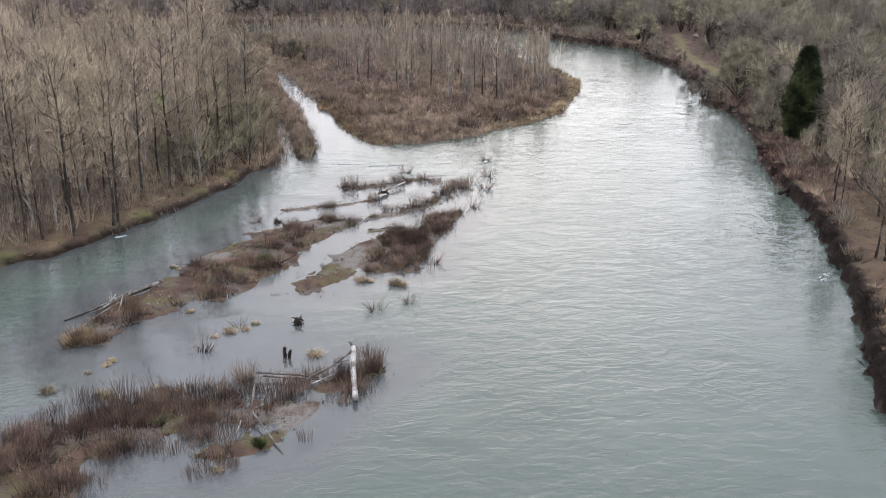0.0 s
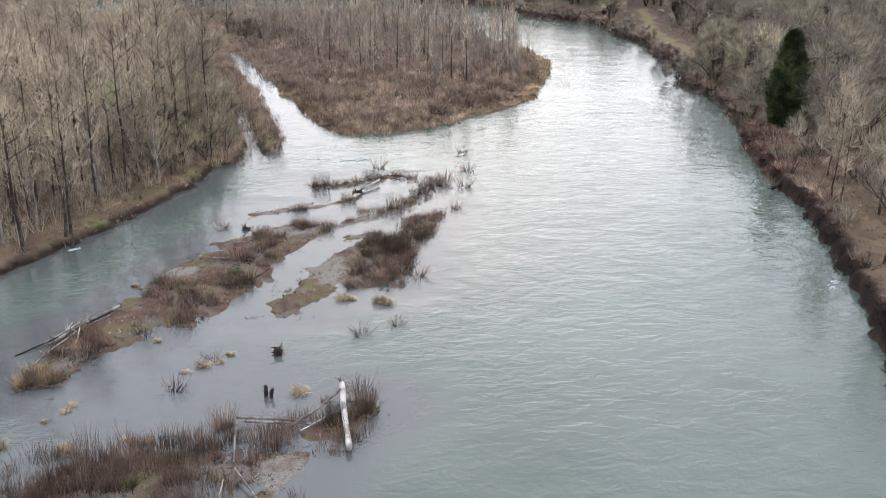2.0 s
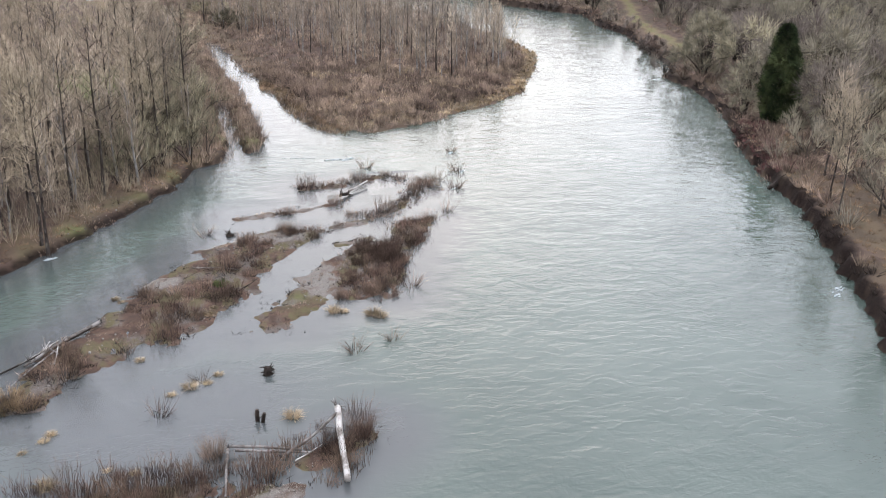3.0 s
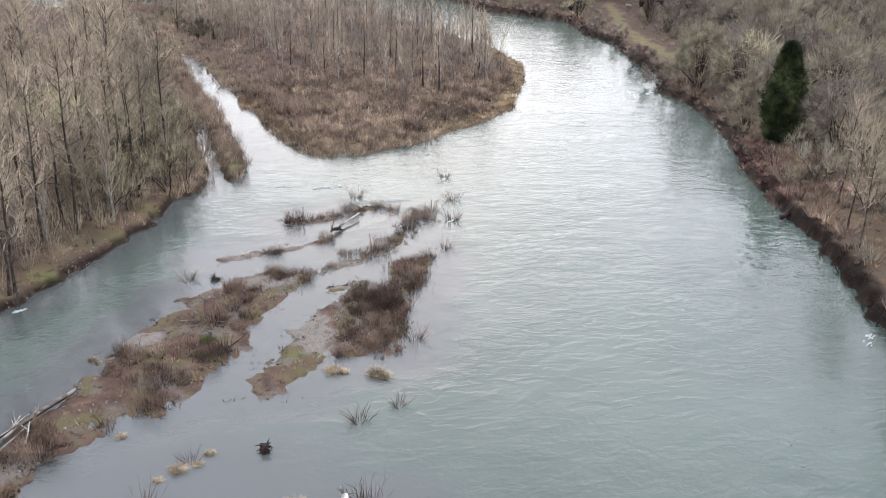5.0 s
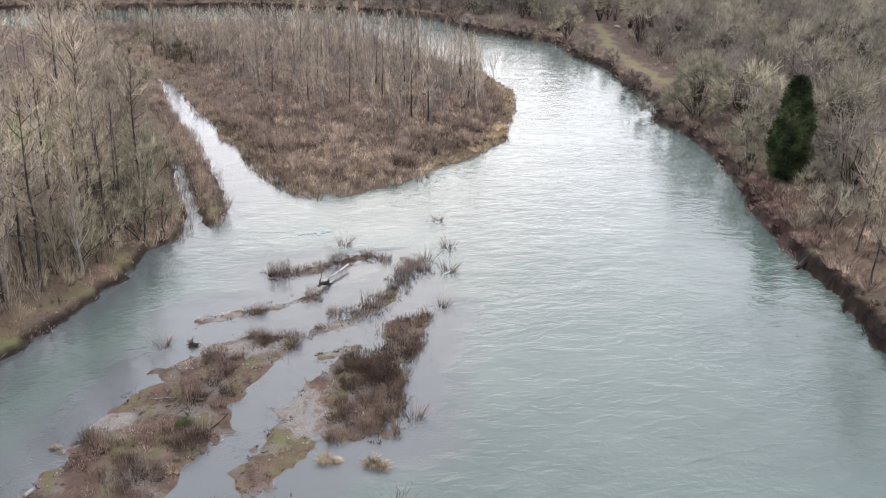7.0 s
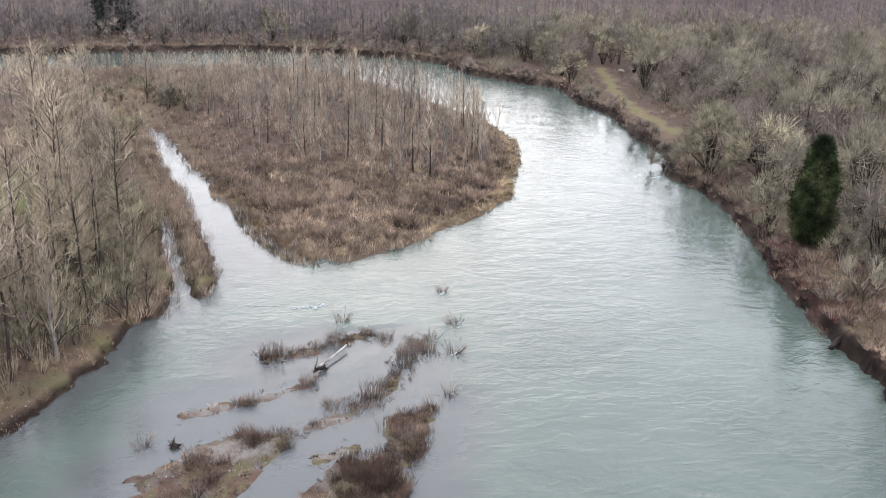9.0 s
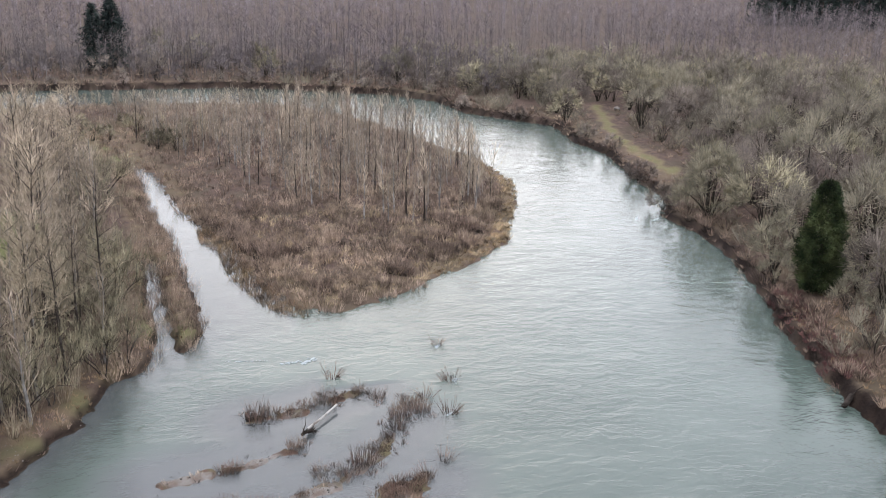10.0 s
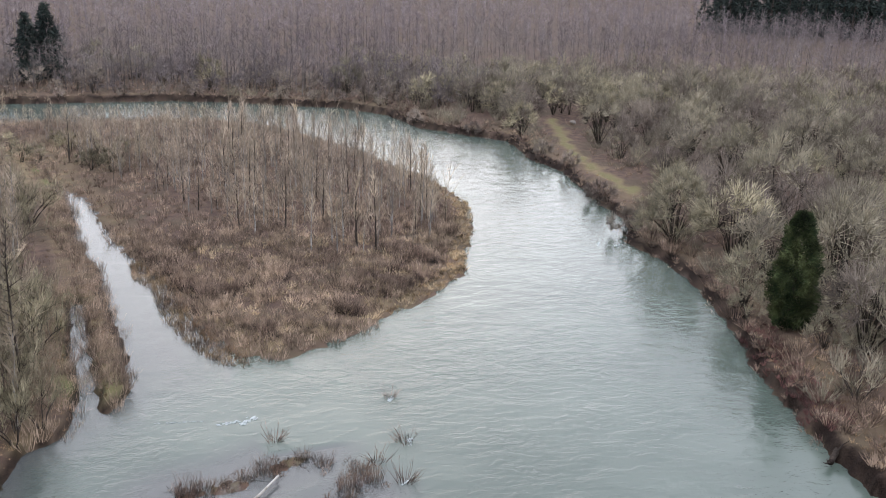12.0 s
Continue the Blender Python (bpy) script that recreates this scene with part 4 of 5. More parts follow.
edge = spread_points(rng, 46, (-11, 2, 106, 185), lambda x, y: (left_d(x, y) > 0.6) & (left_d(x, y) < 11) & (x < -0.5 - 0.045 * (y - 116)), 1.5)
slim = [mossy_tree(56, 5.5, 4, 0.3, 9, 4, 0.8, OLIVE_TWIG, 0.4), mossy_tree(57, 7.0, 4, 0.3, 9, 4, 0.8, OLIVE_TWIG, 0.4)]
for k in slim:
    tagged(k, "slender lichen-tinted tree leaning over the channel's edge", "tree", "small trees by the channel")
plant(rng, slim, edge, 0.7, 1.2)
back = np.vstack([[(-12.9, 259), (-4.1, 266), (1.5, 254), (-8.9, 265), (7, 258), (-17, 262)], spread_points(rng, 12, (8, 34, 222, 262), lambda x, y: isle_d(x, y) > 2, 3.0)])
old = [alder(23, 13, 24, 0.35, 0.16, 6), alder(24, 11, 22, 0.3, 0.18, 6)]
for k in old:
    tagged(k, "tall bare tree on the low land before the far reach", "tree", "bare trees by the far reach")
plant(rng, old, back, 0.45, 0.68)
pale = [lobed_tree(63, 5.2, 10, 34, 0.34, OLIVE_TWIG, 0.24, 0.25, 0.05), lobed_tree(64, 3.8, 9, 34, 0.42, OLIVE_TWIG, 0.28, 0.2, 0.05)]
for k in pale:
    tagged(k, "small olive lichen-covered tree in the grassy clearing", "tree", "small trees in the clearing")
plant(rng, pale, [(4.1, 211), (5.6, 213.5), (2.6, 215), (7.4, 209), (-4.5, 224), (-7.5, 221), (-10, 232), (-2, 236), (5, 232), (-13, 226), (9.5, 221), (0.5, 228)], 0.75, 1.15)

pts = spread_points(rng, 700, (8, 60, 124, 172), lambda x, y: (isle_d(x, y) > np.where(x > 33, 2.2, 0.1)) & (wave(x, y, 5, 61) + 0.5 * wave(x, y, 2, 62) > -0.5), 0.7)
scatter_brush("brush", on_ground(pts), rng.uniform(0.7, 1.9, len(pts)), 15, BRUSH_TWIG, 81, "tangled leafless brush at the island's point", "brush", 0.7, 0.036)
pts = spread_points(rng, 420, (-25, 62, 140, 270), lambda x, y: (isle_d(x, y) > 3) & (y > 158 + 0.2 * np.abs(x - 42) + 7 * wave(x, y, 22, 31)) & (x > 21 - 0.34 * (y - 165)) & (wave(x, y, 13, 53) + 0.5 * wave(x, y, 5, 54) > -0.3), 1.0)
far_wood("sapling_stand", on_ground(pts), np.minimum(rng.uniform(5, 9.5, len(pts)), 1.2 + 0.12 * (285 - pts[:, 1])), 20, SAPLING_TWIG, 78, "close stand of thin grey-brown saplings on the island", 0.26, 0.065, 0.03, 0.2, 0.4, PALE_BARK)

# ---- brush, grass and far woods ----
pts = spread_points(rng, 2300, (-22, 63, 122, 272), lambda x, y: (isle_d(x, y) > np.where(x > 33, 2.2, -0.3)) & (wave(x, y, 7, 56) + 0.4 * wave(x, y, 2.5, 57) > -0.75), 0.8)
scatter_brush("brush", on_ground(pts), rng.uniform(0.6, 1.4, len(pts)) + 0.9 * (wave(pts[:, 0], pts[:, 1], 8, 58) > 0.25), 16, BRUSH_TWIG, 61, "dense leafless brown brush covering the island", "brush", 0.6, 0.036)
pts = spread_points(rng, 2200, (-75, 4, 78, 215), lambda x, y: (left_d(x, y) > 1.2 + 0.9 * wave(x, y, 6, 154)) & (x > -0.42 * y) & (np.hypot((x + 17) / 6, (y - 156) / 9) > 1) & (wave(x, y, 4, 92) > -0.7), 0.9)
scatter_brush("brush", on_ground(pts), rng.uniform(0.3, 1.1, len(pts)) + 0.8 * (wave(pts[:, 0], pts[:, 1], 6, 93) > 0.3), 14, LITTER_TWIG, 62, "thin reddish undergrowth below the bare trees", "brush", 0.8, 0.019)
pts = spread_points(rng, 430, (-60, 1, 78, 150), lambda x, y: (left_d(x, y) > 2.2 + wave(x, y, 5, 155)) & (left_d(x, y) < 24) & (x > -0.40 * y) & (glade(x, y) > 0.8), 1.25)
scatter_brush("bare_understory", on_ground(pts), rng.uniform(1.4, 4.4, len(pts)), 15, ALDER_TWIG, 156, "thin bare saplings and twigs between the alder trunks", "brush", 0.38, 0.024, 2, 0.12)
pts = spread_points(rng, 2200, (-45, 5, 72, 150), lambda x, y: (left_d(x, y) > 0.45) & (left_d(x, y) < 7) & (wave(x, y, 3.5, 94) - 0.18 * left_d(x, y) > -1.0), 0.32)
scatter_brush("dry_grass", on_ground(pts), rng.uniform(0.15, 0.5, len(pts)), 14, RUST_GRASS, 91, "low tan matted grass on the bank's lip", "grass", 1.1, 0.022, 0)
pts = spread_points(rng, 260, (56, 72, 92, 116), lambda x, y: (right_d(x, y) > -0.1) & (right_d(x, y) < 3.6) & (y > 95), 0.45)
scatter_brush("red_brush", on_ground(pts), rng.uniform(0.3, 0.95, len(pts)), 22, RED_TWIG, 92, "dark red leafless brush at the waterline", "brush", 0.9, 0.024)
pts = spread_points(rng, 240, (-3, 8, 112, 205), lambda x, y: (left_d(x, y) > -0.3) & (wave(x, y, 5, 59) > -0.5) & (x > -1.5) & (left_d(x, y) < 3), 0.75)
scatter_brush("willow_thicket", on_ground(pts), rng.uniform(0.9, 2.5, len(pts)), 26, BRUSH_TWIG, 63, "tall red-brown willow thicket along the side channel", "brush", 0.45)
pts = spread_points(rng, 1500, (36, 200, 45, 300), lambda x, y: (right_d(x, y) > 0.9) & (right_d(x, y) < 22) & (along(x, y, TRACK) > 3.4) & (rng.uniform(0, 1, len(x)) < np.clip((y - 70) / 40 + 0.25, 0.2, 1) * (y < 240)), 1.3)
scatter_brush("brush", on_ground(pts), rng.uniform(0.5, 1.6, len(pts)), 20, BRUSH_TWIG, 64, "leafless red-brown brush along the cut bank", "brush", 0.7, 0.03)
pts = spread_points(rng, 520, (40, 190, 60, 300), lambda x, y: (right_d(x, y) > 0.1) & (right_d(x, y) < 2.0) & (wave(x, y, 6, 63) > -0.5) & (rng.uniform(0, 1, len(x)) < np.clip((y - 60) / 50, 0.15, 1)), 0.8)
scatter_brush("bank_thicket", on_ground(pts), rng.uniform(0.5, 1.7, len(pts)), 20, BRUSH_TWIG, 82, "dark brush and roots overhanging the cut bank", "brush", 1.2, 0.032)
pts = spread_points(rng, 480, (40, 190, 84, 296), lambda x, y: (right_d(x, y) > 0.5) & (right_d(x, y) < 9) & (along(x, y, TRACK) > 4), 1.3)
scatter_brush("bank_thicket", on_ground(pts), rng.uniform(0.8, 2.6, len(pts)), 30, LITTER_TWIG, 76, "arching bare thicket on the eroded bank", "brush", 0.95, 0.042, 2)
pts = spread_points(rng, 150, (40, 190, 70, 296), lambda x, y: (right_d(x, y) > 2) & (right_d(x, y) < 25) & (along(x, y, TRACK) > 5), 1.8)
scatter_brush("bank_thicket", on_ground(pts), rng.uniform(1.5, 4.2, len(pts)), 34, MOSSY_TWIG, 77, "pale arching lichen-covered thicket above the bank", "brush", 0.85, 0.046, 2)
pts = spread_points(rng, 1200, (-45, 110, 55, 235), lambda x, y: ((isle_d(x, y) > 0) & (isle_d(x, y) < 3.0) & (wave(x, y, 9, 41) > -0.2)) | ((right_d(x, y) > 1.4) & (right_d(x, y) < 7) & (wave(x, y, 8, 42) > 0)), 0.7)
scatter_brush("dry_grass", on_ground(pts), rng.uniform(0.2, 0.5, len(pts)), 16, GOLD, 65, "dry tan grass along the banks and island edge", "grass", 0.9, 0.026, 0)
pts = spread_points(rng, 620, (14, 60, 126, 175), lambda x, y: ((isle_d(x, y) > 1) & (wave(x, y, 6, 43) + 0.6 * wave(x, y, 2.2, 49) > 0.2) & (y < 160)) | ((isle_d(x, y) > 0.2) & (isle_d(x, y) < 2.6) & (x > 34)), 0.6)
scatter_brush("dry_grass", on_ground(pts), rng.uniform(0.5, 1.3, len(pts)), 18, STRAW, 66, "pale dry grass in the island brush", "grass", 0.9, 0.034, 0)

def deep(x, y):
    return (x < 1.05 * y + 35) & ((right_d(x, y) > 60) | ((y > 236) & (right_d(x, y) > 16)))


for k, (material, seed, n, words) in enumerate([(MOSSY_TWIG, 71, 250, "pale lichen-tinted bare woodland behind the bank"), (BROWN_TWIG, 161, 280, "brown-grey bare woodland behind the bank"), (OLIVE_TWIG, 162, 90, "olive lichen-tinted bare woodland behind the bank")]):
    pts = spread_points(rng, n, (80, 360, 120, 330), lambda x, y: deep(x, y) & (np.hypot(x, y) < 335) & (along(x, y, TRACK) > 7) & (wave(x, y, 28, 170 + k) > -0.5), 5.2)
    lobed_wood("mossy_wood", on_ground(pts), rng.uniform(6.5, 10.5, len(pts)), 9, 20, material, seed, words, 0.07, 0.38, 0.24)
pts = spread_points(rng, 1500, (-140, 500, 230, 440), lambda x, y: (right_d(x, y) > 24) & (x < 1.05 * y + 30) & (x > -0.36 * y + 10) & np.where(x < 130, y > 310, np.hypot(x, y) > 322), 4.4)
far_wood("bare_forest", on_ground(pts), rng.uniform(10, 16.5, len(pts)), 26, FOREST_TWIG, 72, "mauve-grey leafless forest beyond the river", 0.85, 0.10, 0.06, 0.22, 0.36)
# farthest trees: haze comes from their twig colour, used on the trunks too
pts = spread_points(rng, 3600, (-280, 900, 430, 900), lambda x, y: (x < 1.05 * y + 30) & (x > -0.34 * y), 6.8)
far_wood("bare_forest", on_ground(pts), rng.uniform(11, 19, len(pts)), 17, HAZE_TWIG, 73, "mauve-grey leafless far forest, with distance haze in its colour", 0.95, 0.12, 0.10, 0.3, 0.42, HAZE_TWIG)
pts = spread_points(rng, 300, (-110, -6, 170, 272), lambda x, y: (left_d(x, y) > 3) & (x > -0.40 * y - 5) & (x < -8 - 0.09 * (y - 170)) & (glade(x, y) > 1), 3.9)
far_wood("bare_wood", on_ground(pts), np.minimum(rng.uniform(8, 13, len(pts)), 1.2 + 0.12 * (285 - pts[:, 1])), 34, ALDER_TWIG, 74, "bare tan-grey wood deep behind the left bank", 0.5, 0.13, 0.045)

pts = spread_points(rng, 430, (-70, 150, 262, 350), lambda x, y: (right_d(x, y) > 6) & (right_d(x, y) < 34) & (x > -0.3 * y + 20) & (along(x, y, TRACK) > 6), 2.7)
far_wood("bare_forest", on_ground(pts), rng.uniform(8, 15.5, len(pts)), 28, FOREST_TWIG, 79, "tall bare trees crowding the far bank", 0.7, 0.14, 0.05, 0.36, 0.36)
pts = spread_points(rng, 420, (-80, 140, 262, 345), lambda x, y: (right_d(x, y) > 2.5) & (right_d(x, y) < 30) & (x > -0.3 * y + 10), 2.2)
scatter_brush("brush", on_ground(pts), rng.uniform(0.8, 2.6, len(pts)), 16, LITTER_TWIG, 80, "dark undergrowth along the far bank", "brush", 0.8, 0.05)
pts = spread_points(rng, 300, (-90, 60, 280, 312), lambda x, y: (right_d(x, y) > -0.5) & (right_d(x, y) < 2.2) & (wave(x, y, 7, 152) > -0.4), 0.9)
scatter_brush("bank_thicket", on_ground(pts), rng.uniform(0.5, 2.2, len(pts)), 16, LITTER_TWIG, 153, "dark maroon brush and roots over the far bank", "brush", 1.2, 0.06)
for k, (material, n) in enumerate([(BROWN_TWIG, 80), (FOREST_TWIG, 90)]):
    pts = spread_points(rng, n, (-75, 130, 262, 350), lambda x, y: (right_d(x, y) > 4) & (right_d(x, y) < 42) & (x > -0.3 * y + 10) & (along(x, y, TRACK) > 7), 3.2)
    lobed_wood("bare_forest", on_ground(pts), rng.uniform(3.5, 8.5, len(pts)), 8, 22, material, 157 + k, "dark bushy understory of the forest on the far bank", 0.07, 0.36, 0.25, 0.25)
far_round = [lobed_tree(47, 10.5, 18, 40, 0.42, MOSSY_TWIG, 0.2, 0.3, 0.06), lobed_tree(48, 8.0, 14, 36, 0.36, OLIVE_TWIG, 0.2, 0.3, 0.055)]
for k in far_round:
    tagged(k, "spreading lichen-covered tree at the far forest's edge", "tree", "round trees on the far bank")
plant(rng, far_round, [(7.4, 338), (84.5, 266), (18.5, 334), (97.3, 248), (94.5, 233), (92.0, 222.5), (70, 287), (36, 306), (103, 256), (112, 246)], 0.8, 1.15)
low_bush = lobed_tree(49, 3.6, 12, 34, 0.55, BROWN_TWIG, 0.26, 0.12, 0.05, "low grey bush overhanging the far cut bank")
plant(rng, [tagged(low_bush, group="bushes over the far bank", category="shrub")], [(65.5, 280), (76.5, 247.5), (84.6, 232), (87.6, 203), (81.5, 170.5), (52, 286.5), (88, 193), (75.5, 153), (-38, 303), (-21, 301.5), (-3, 301), (13, 300.5), (31, 297.5), (22, 300), (60, 283)], 0.7, 1.15)
fir = conifer(42, 19.6, 8.0, 1500, FIR_NEEDLES, "fir_tree", "tall dark fir rising above the bare forest", 0.75, 0.6, 1.3, 0.15, -0.3)
fir.matrix_basis = pose(-10.6, 328, height(-10.6, 328))
tagged(fir, group="firs above the forest")
copy_thing(fir, pose(-5.6, 333, height(-5.6, 333), 0, 0, 120) @ Matrix.Scale(1.12, 4))
dark = conifer(43, 26, 12, 110, FIR_NEEDLES, "fir_tree", "dark fir in the stand at the forest's far edge", 0.95, 0.3, 2.6, 0.5, -0.3)
tagged(dark, group="firs at the forest edge")
pts = spread_points(rng, 320, (350, 560, 330, 600), lambda x, y: (x > 0.67 * y + 8 + 14 * wave(x, y, 60, 44)) & (x < 1.1 * y + 40) & (np.hypot(x, y) > 610) & (np.hypot(x, y) < 650), 4.5)
plant(rng, [dark], pts, 0.8, 1.25)

# ---- shrubs on the bars ----
bushes = [shrub(81, 1.4, 95, 0.3, base=0.55, r=0.012), shrub(82, 1.0, 90, 0.5, base=0.7, r=0.012), shrub(83, 1.7, 110, 0.22, base=0.5, r=0.012), shrub(84, 0.8, 80, 0.6, base=0.8, r=0.012)]
near_bar = spread_points(rng, 85, (-22, 9, 36, 60), lambda x, y: (inside(x, y, BAR_NEAR) > 0.2) & (np.hypot(x - 2.2, y - 51.8) > 1.8) & (np.hypot(x - 1, y - 49) > 1.6) & (wave(x, y, 5, 46) + 0.5 * wave(x, y, 2.2, 50) > -0.25), 0.9)
east_bar = spread_points(rng, 30, (6, 20, 74, 93), lambda x, y: (inside(x, y, BAR_EAST) > 0.1) & (x > 8.6 + 0.25 * (y - 76) * (y < 87)) & ((x > 10) | (y < 80)), 0.95)
west_bar = spread_points(rng, 62, (-14, 9, 64, 92), lambda x, y: (inside(x, y, BAR_WEST) > 0.5) & (wave(x, y, 7, 45) > -0.1), 0.8)
ridges = [(9.4, 103.6), (10.6, 103.9), (12.0, 104.1), (13.5, 104.4), (15, 105), (16.3, 105.5), (18.2, 106), (19.5, 105), (20.5, 101), (19.6, 99.5), (18.6, 98), (17.6, 96.4), (16, 94.8),
          (12.9, 94.4), (11.0, 91.8), (14.6, 93.6), (11.6, 98.2), (6.1, 96.4), (6.8, 96.3), (21.8, 103), (22.4, 101.6), (9.0, 91.0), (8.6, 89.4)]
plant(rng, bushes, np.vstack([near_bar, east_bar, west_bar, ridges]), 0.65, 1.15)
pts = spread_points(rng, 85, (8, 23, 90, 107), lambda x, y: np.min([np.hypot(x - a, (y - b) * 0.8) for a, b in ridges], axis=0) < 1.3, 0.35)
scatter_brush("debris", np.column_stack([pts, np.full(len(pts), 0.03)]), rng.uniform(0.15, 0.5, len(pts)), 16, WILLOW_TWIG, 151, "dark matted sticks and stems along the drowned ridges", "debris", 1.1, 0.028, 1, 0.7)
plant(rng, [shrub(90, 0.9, 120, 0.6, RUST_GRASS, "rust-brown low brush at the bar's tip", base=0.8, r=0.013)], [(-12.4, 65.2), (-11.7, 64.9), (-12.9, 66.2), (-13.0, 64.8)], 0.8, 1.2)
twiggy = shrub(85, 1.1, 24, 0.9, label="small drowned shrub standing in the current", leaf=1)
plant(rng, [twiggy], [(11.6, 68.9), (26.5, 106.2), (24.4, 100.6), (21.9, 93.9), (20.0, 91.9), (14.7, 77.1), (27.5, 114), (8.8, 67.8), (-4, 62.5), (-1.5, 66), (-6.3, 70.6), (23.5, 104), (16.5, 109.5), (-1.0, 92.0)], 0.9, 1.4)
willow = shrub(86, 2.9, 170, 0.35, label="tall upright willow clump on the gravel bar", leaf=3)
plant(rng, [willow], [(12.6, 83.8), (13.4, 82.6), (12.2, 82.2), (7.5, 57.6), (-0.9, 57.2)], 0.5, 0.95)
green = shrub(87, 1.0, 260, 0.9, GREEN_STEM, "bright green broom bush on the gravel bar", 3)
plant(rng, [green], [(0.1, 80.1), (0.2, 48.9), (-5.7, 52.4)], 0.6, 1.0)

pts = spread_points(rng, 420, (-24, 8, 36, 60), lambda x, y: (inside(x, y, BAR_NEAR) > -0.8) & (np.hypot(x - 2.4, y - 51.6) > 2.0) & (np.hypot(x - 0.5, y - 49) > 2.0) & (wave(x, y, 5, 46) + 0.5 * wave(x, y, 2.2, 50) > -0.15), 0.36)
scatter_brush("willow_thicket", on_ground(pts), rng.uniform(0.6, 1.8, len(pts)), 22, WILLOW_TWIG, 67, "dense thin brown willow stems standing in flooded shallows", "brush", 0.25, 0.017, 1, 0.4)
pts = spread_points(rng, 210, (7, 21, 73, 94), lambda x, y: (inside(x, y, BAR_EAST) > -0.5) & (wave(x, y, 3.2, 95) > -0.25) & (x > 8.4 + 0.3 * (y - 76) * (y < 87)), 0.4)
scatter_brush("willow_thicket", on_ground(pts), rng.uniform(0.25, 0.75, len(pts)) + 0.5 * (wave(pts[:, 0], pts[:, 1], 4, 60) > 0.25), 22, WILLOW_TWIG, 68, "dense red-brown willow stems on the gravel bar", "brush", 0.4, 0.017, 1, 0.4)
pts = spread_points(rng, 1500, (-15, 22, 47, 107), lambda x, y: (terrain(x, y)[0] > 0.02) & (wave(x, y, 3, 47) + 0.4 * wave(x, y, 1.2, 48) > 0.1), 0.32)
scatter_brush("bar_weeds", on_ground(pts), rng.uniform(0.15, 0.55, len(pts)), 14, BRUSH_TWIG, 69, "low dead weeds and twigs over mud and gravel", "weeds", 1.0, 0.02, 0, 0.7)
pts = spread_points(rng, 420, (-15, 23, 46, 108), lambda x, y: (terrain(x, y)[0] > -0.10) & (terrain(x, y)[0] < 0.10), 0.3)
scatter_brush("debris", on_ground(pts) + np.array([0, 0, 0.05]), rng.uniform(0.12, 0.35, len(pts)), 9, DARK_WOOD, 70, "dark waterlogged twigs along the waterline", "debris", 1.6, 0.04, 0, 0.6)
pts = spread_points(rng, 460, (8, 17, 124, 158), lambda x, y: (isle_d(x, y) > -2.2) & (isle_d(x, y) < 0.4), 0.36)
scatter_brush("reeds", np.column_stack([pts, np.zeros(len(pts))]), rng.uniform(0.5, 1.3, len(pts)), 15, RUST_GRASS, 75, "tan reeds standing in shallow water beside the island", "reeds", 0.6, 0.022, 0)

thick = [shrub(88, 3.0, 150, 0.45, BRUSH_TWIG, "tall grey-brown willow clump at the island's edge", 3, 0.4, 0.03), shrub(89, 2.3, 130, 0.6, BRUSH_TWIG, "broad bare willow clump in the island brush", 3, 0.45, 0.03)]
for k in thick:
    tagged(k, group="willow clumps on the island")
plant(rng, thick, [(13.6, 150), (14.6, 147.5), (12.6, 153), (15.5, 144), (16.2, 139), (11, 158), (10, 163), (20, 150), (24, 146), (30, 140), (18, 133), (24, 131.5), (29, 134), (36, 141), (44, 148), (50, 158), (40, 152), (27, 152)], 0.7, 1.15)
dusky = shrub(94, 2.4, 120, 0.5, LITTER_TWIG, "dense dark willow clump at the island's waterline", 2, 0.5, 0.03)
plant(rng, [tagged(dusky, group="willow clumps on the island")], spread_points(rng, 24, (9, 50, 124, 165), lambda x, y: (isle_d(x, y) > 0.6) & (isle_d(x, y) < 9) & (wave(x, y, 9, 158) > -0.3), 2.6), 0.65, 1.1)


# ---- stones on the gravel ----
def stones(name, pts, sizes, material, seed, label):
    rng2 = np.random.RandomState(seed)
    bm = bmesh.new()
    bmesh.ops.create_icosphere(bm, subdivisions=1, radius=1.0)
    base = np.array([v.co[:] for v in bm.verts])
    tri = np.array([[v.index for v in f.verts] for f in bm.faces])
    s = Shape()
    for p, r in zip(on_ground(pts), sizes):
        s.add(p + base * r * rng2.uniform(0.6, 1.2, 3) * (1 + 0.15 * rng2.normal(0, 1, (len(base), 1))), tri)
    return tagged(new(name, s.mesh(name, material, True)), label, "stones", kind="stuff")


pebble_stone = Mat("river_stone", 0.8)
pebble_stone.color(pebble_stone.mix(pebble_stone.island(), (0.05, 0.042, 0.036), (0.23, 0.205, 0.18)))
pts = spread_points(rng, 1500, (-15, 22, 47, 107), lambda x, y: (terrain(x, y)[0] > 0.0) & (wave(x, y, 5, 64) > -0.1), 0.16)
stones("stones", pts, 0.02 + 0.09 * rng.uniform(0, 1, len(pts)) ** 2.5, pebble_stone.m, 83, "grey river stones strewn over the gravel bars")

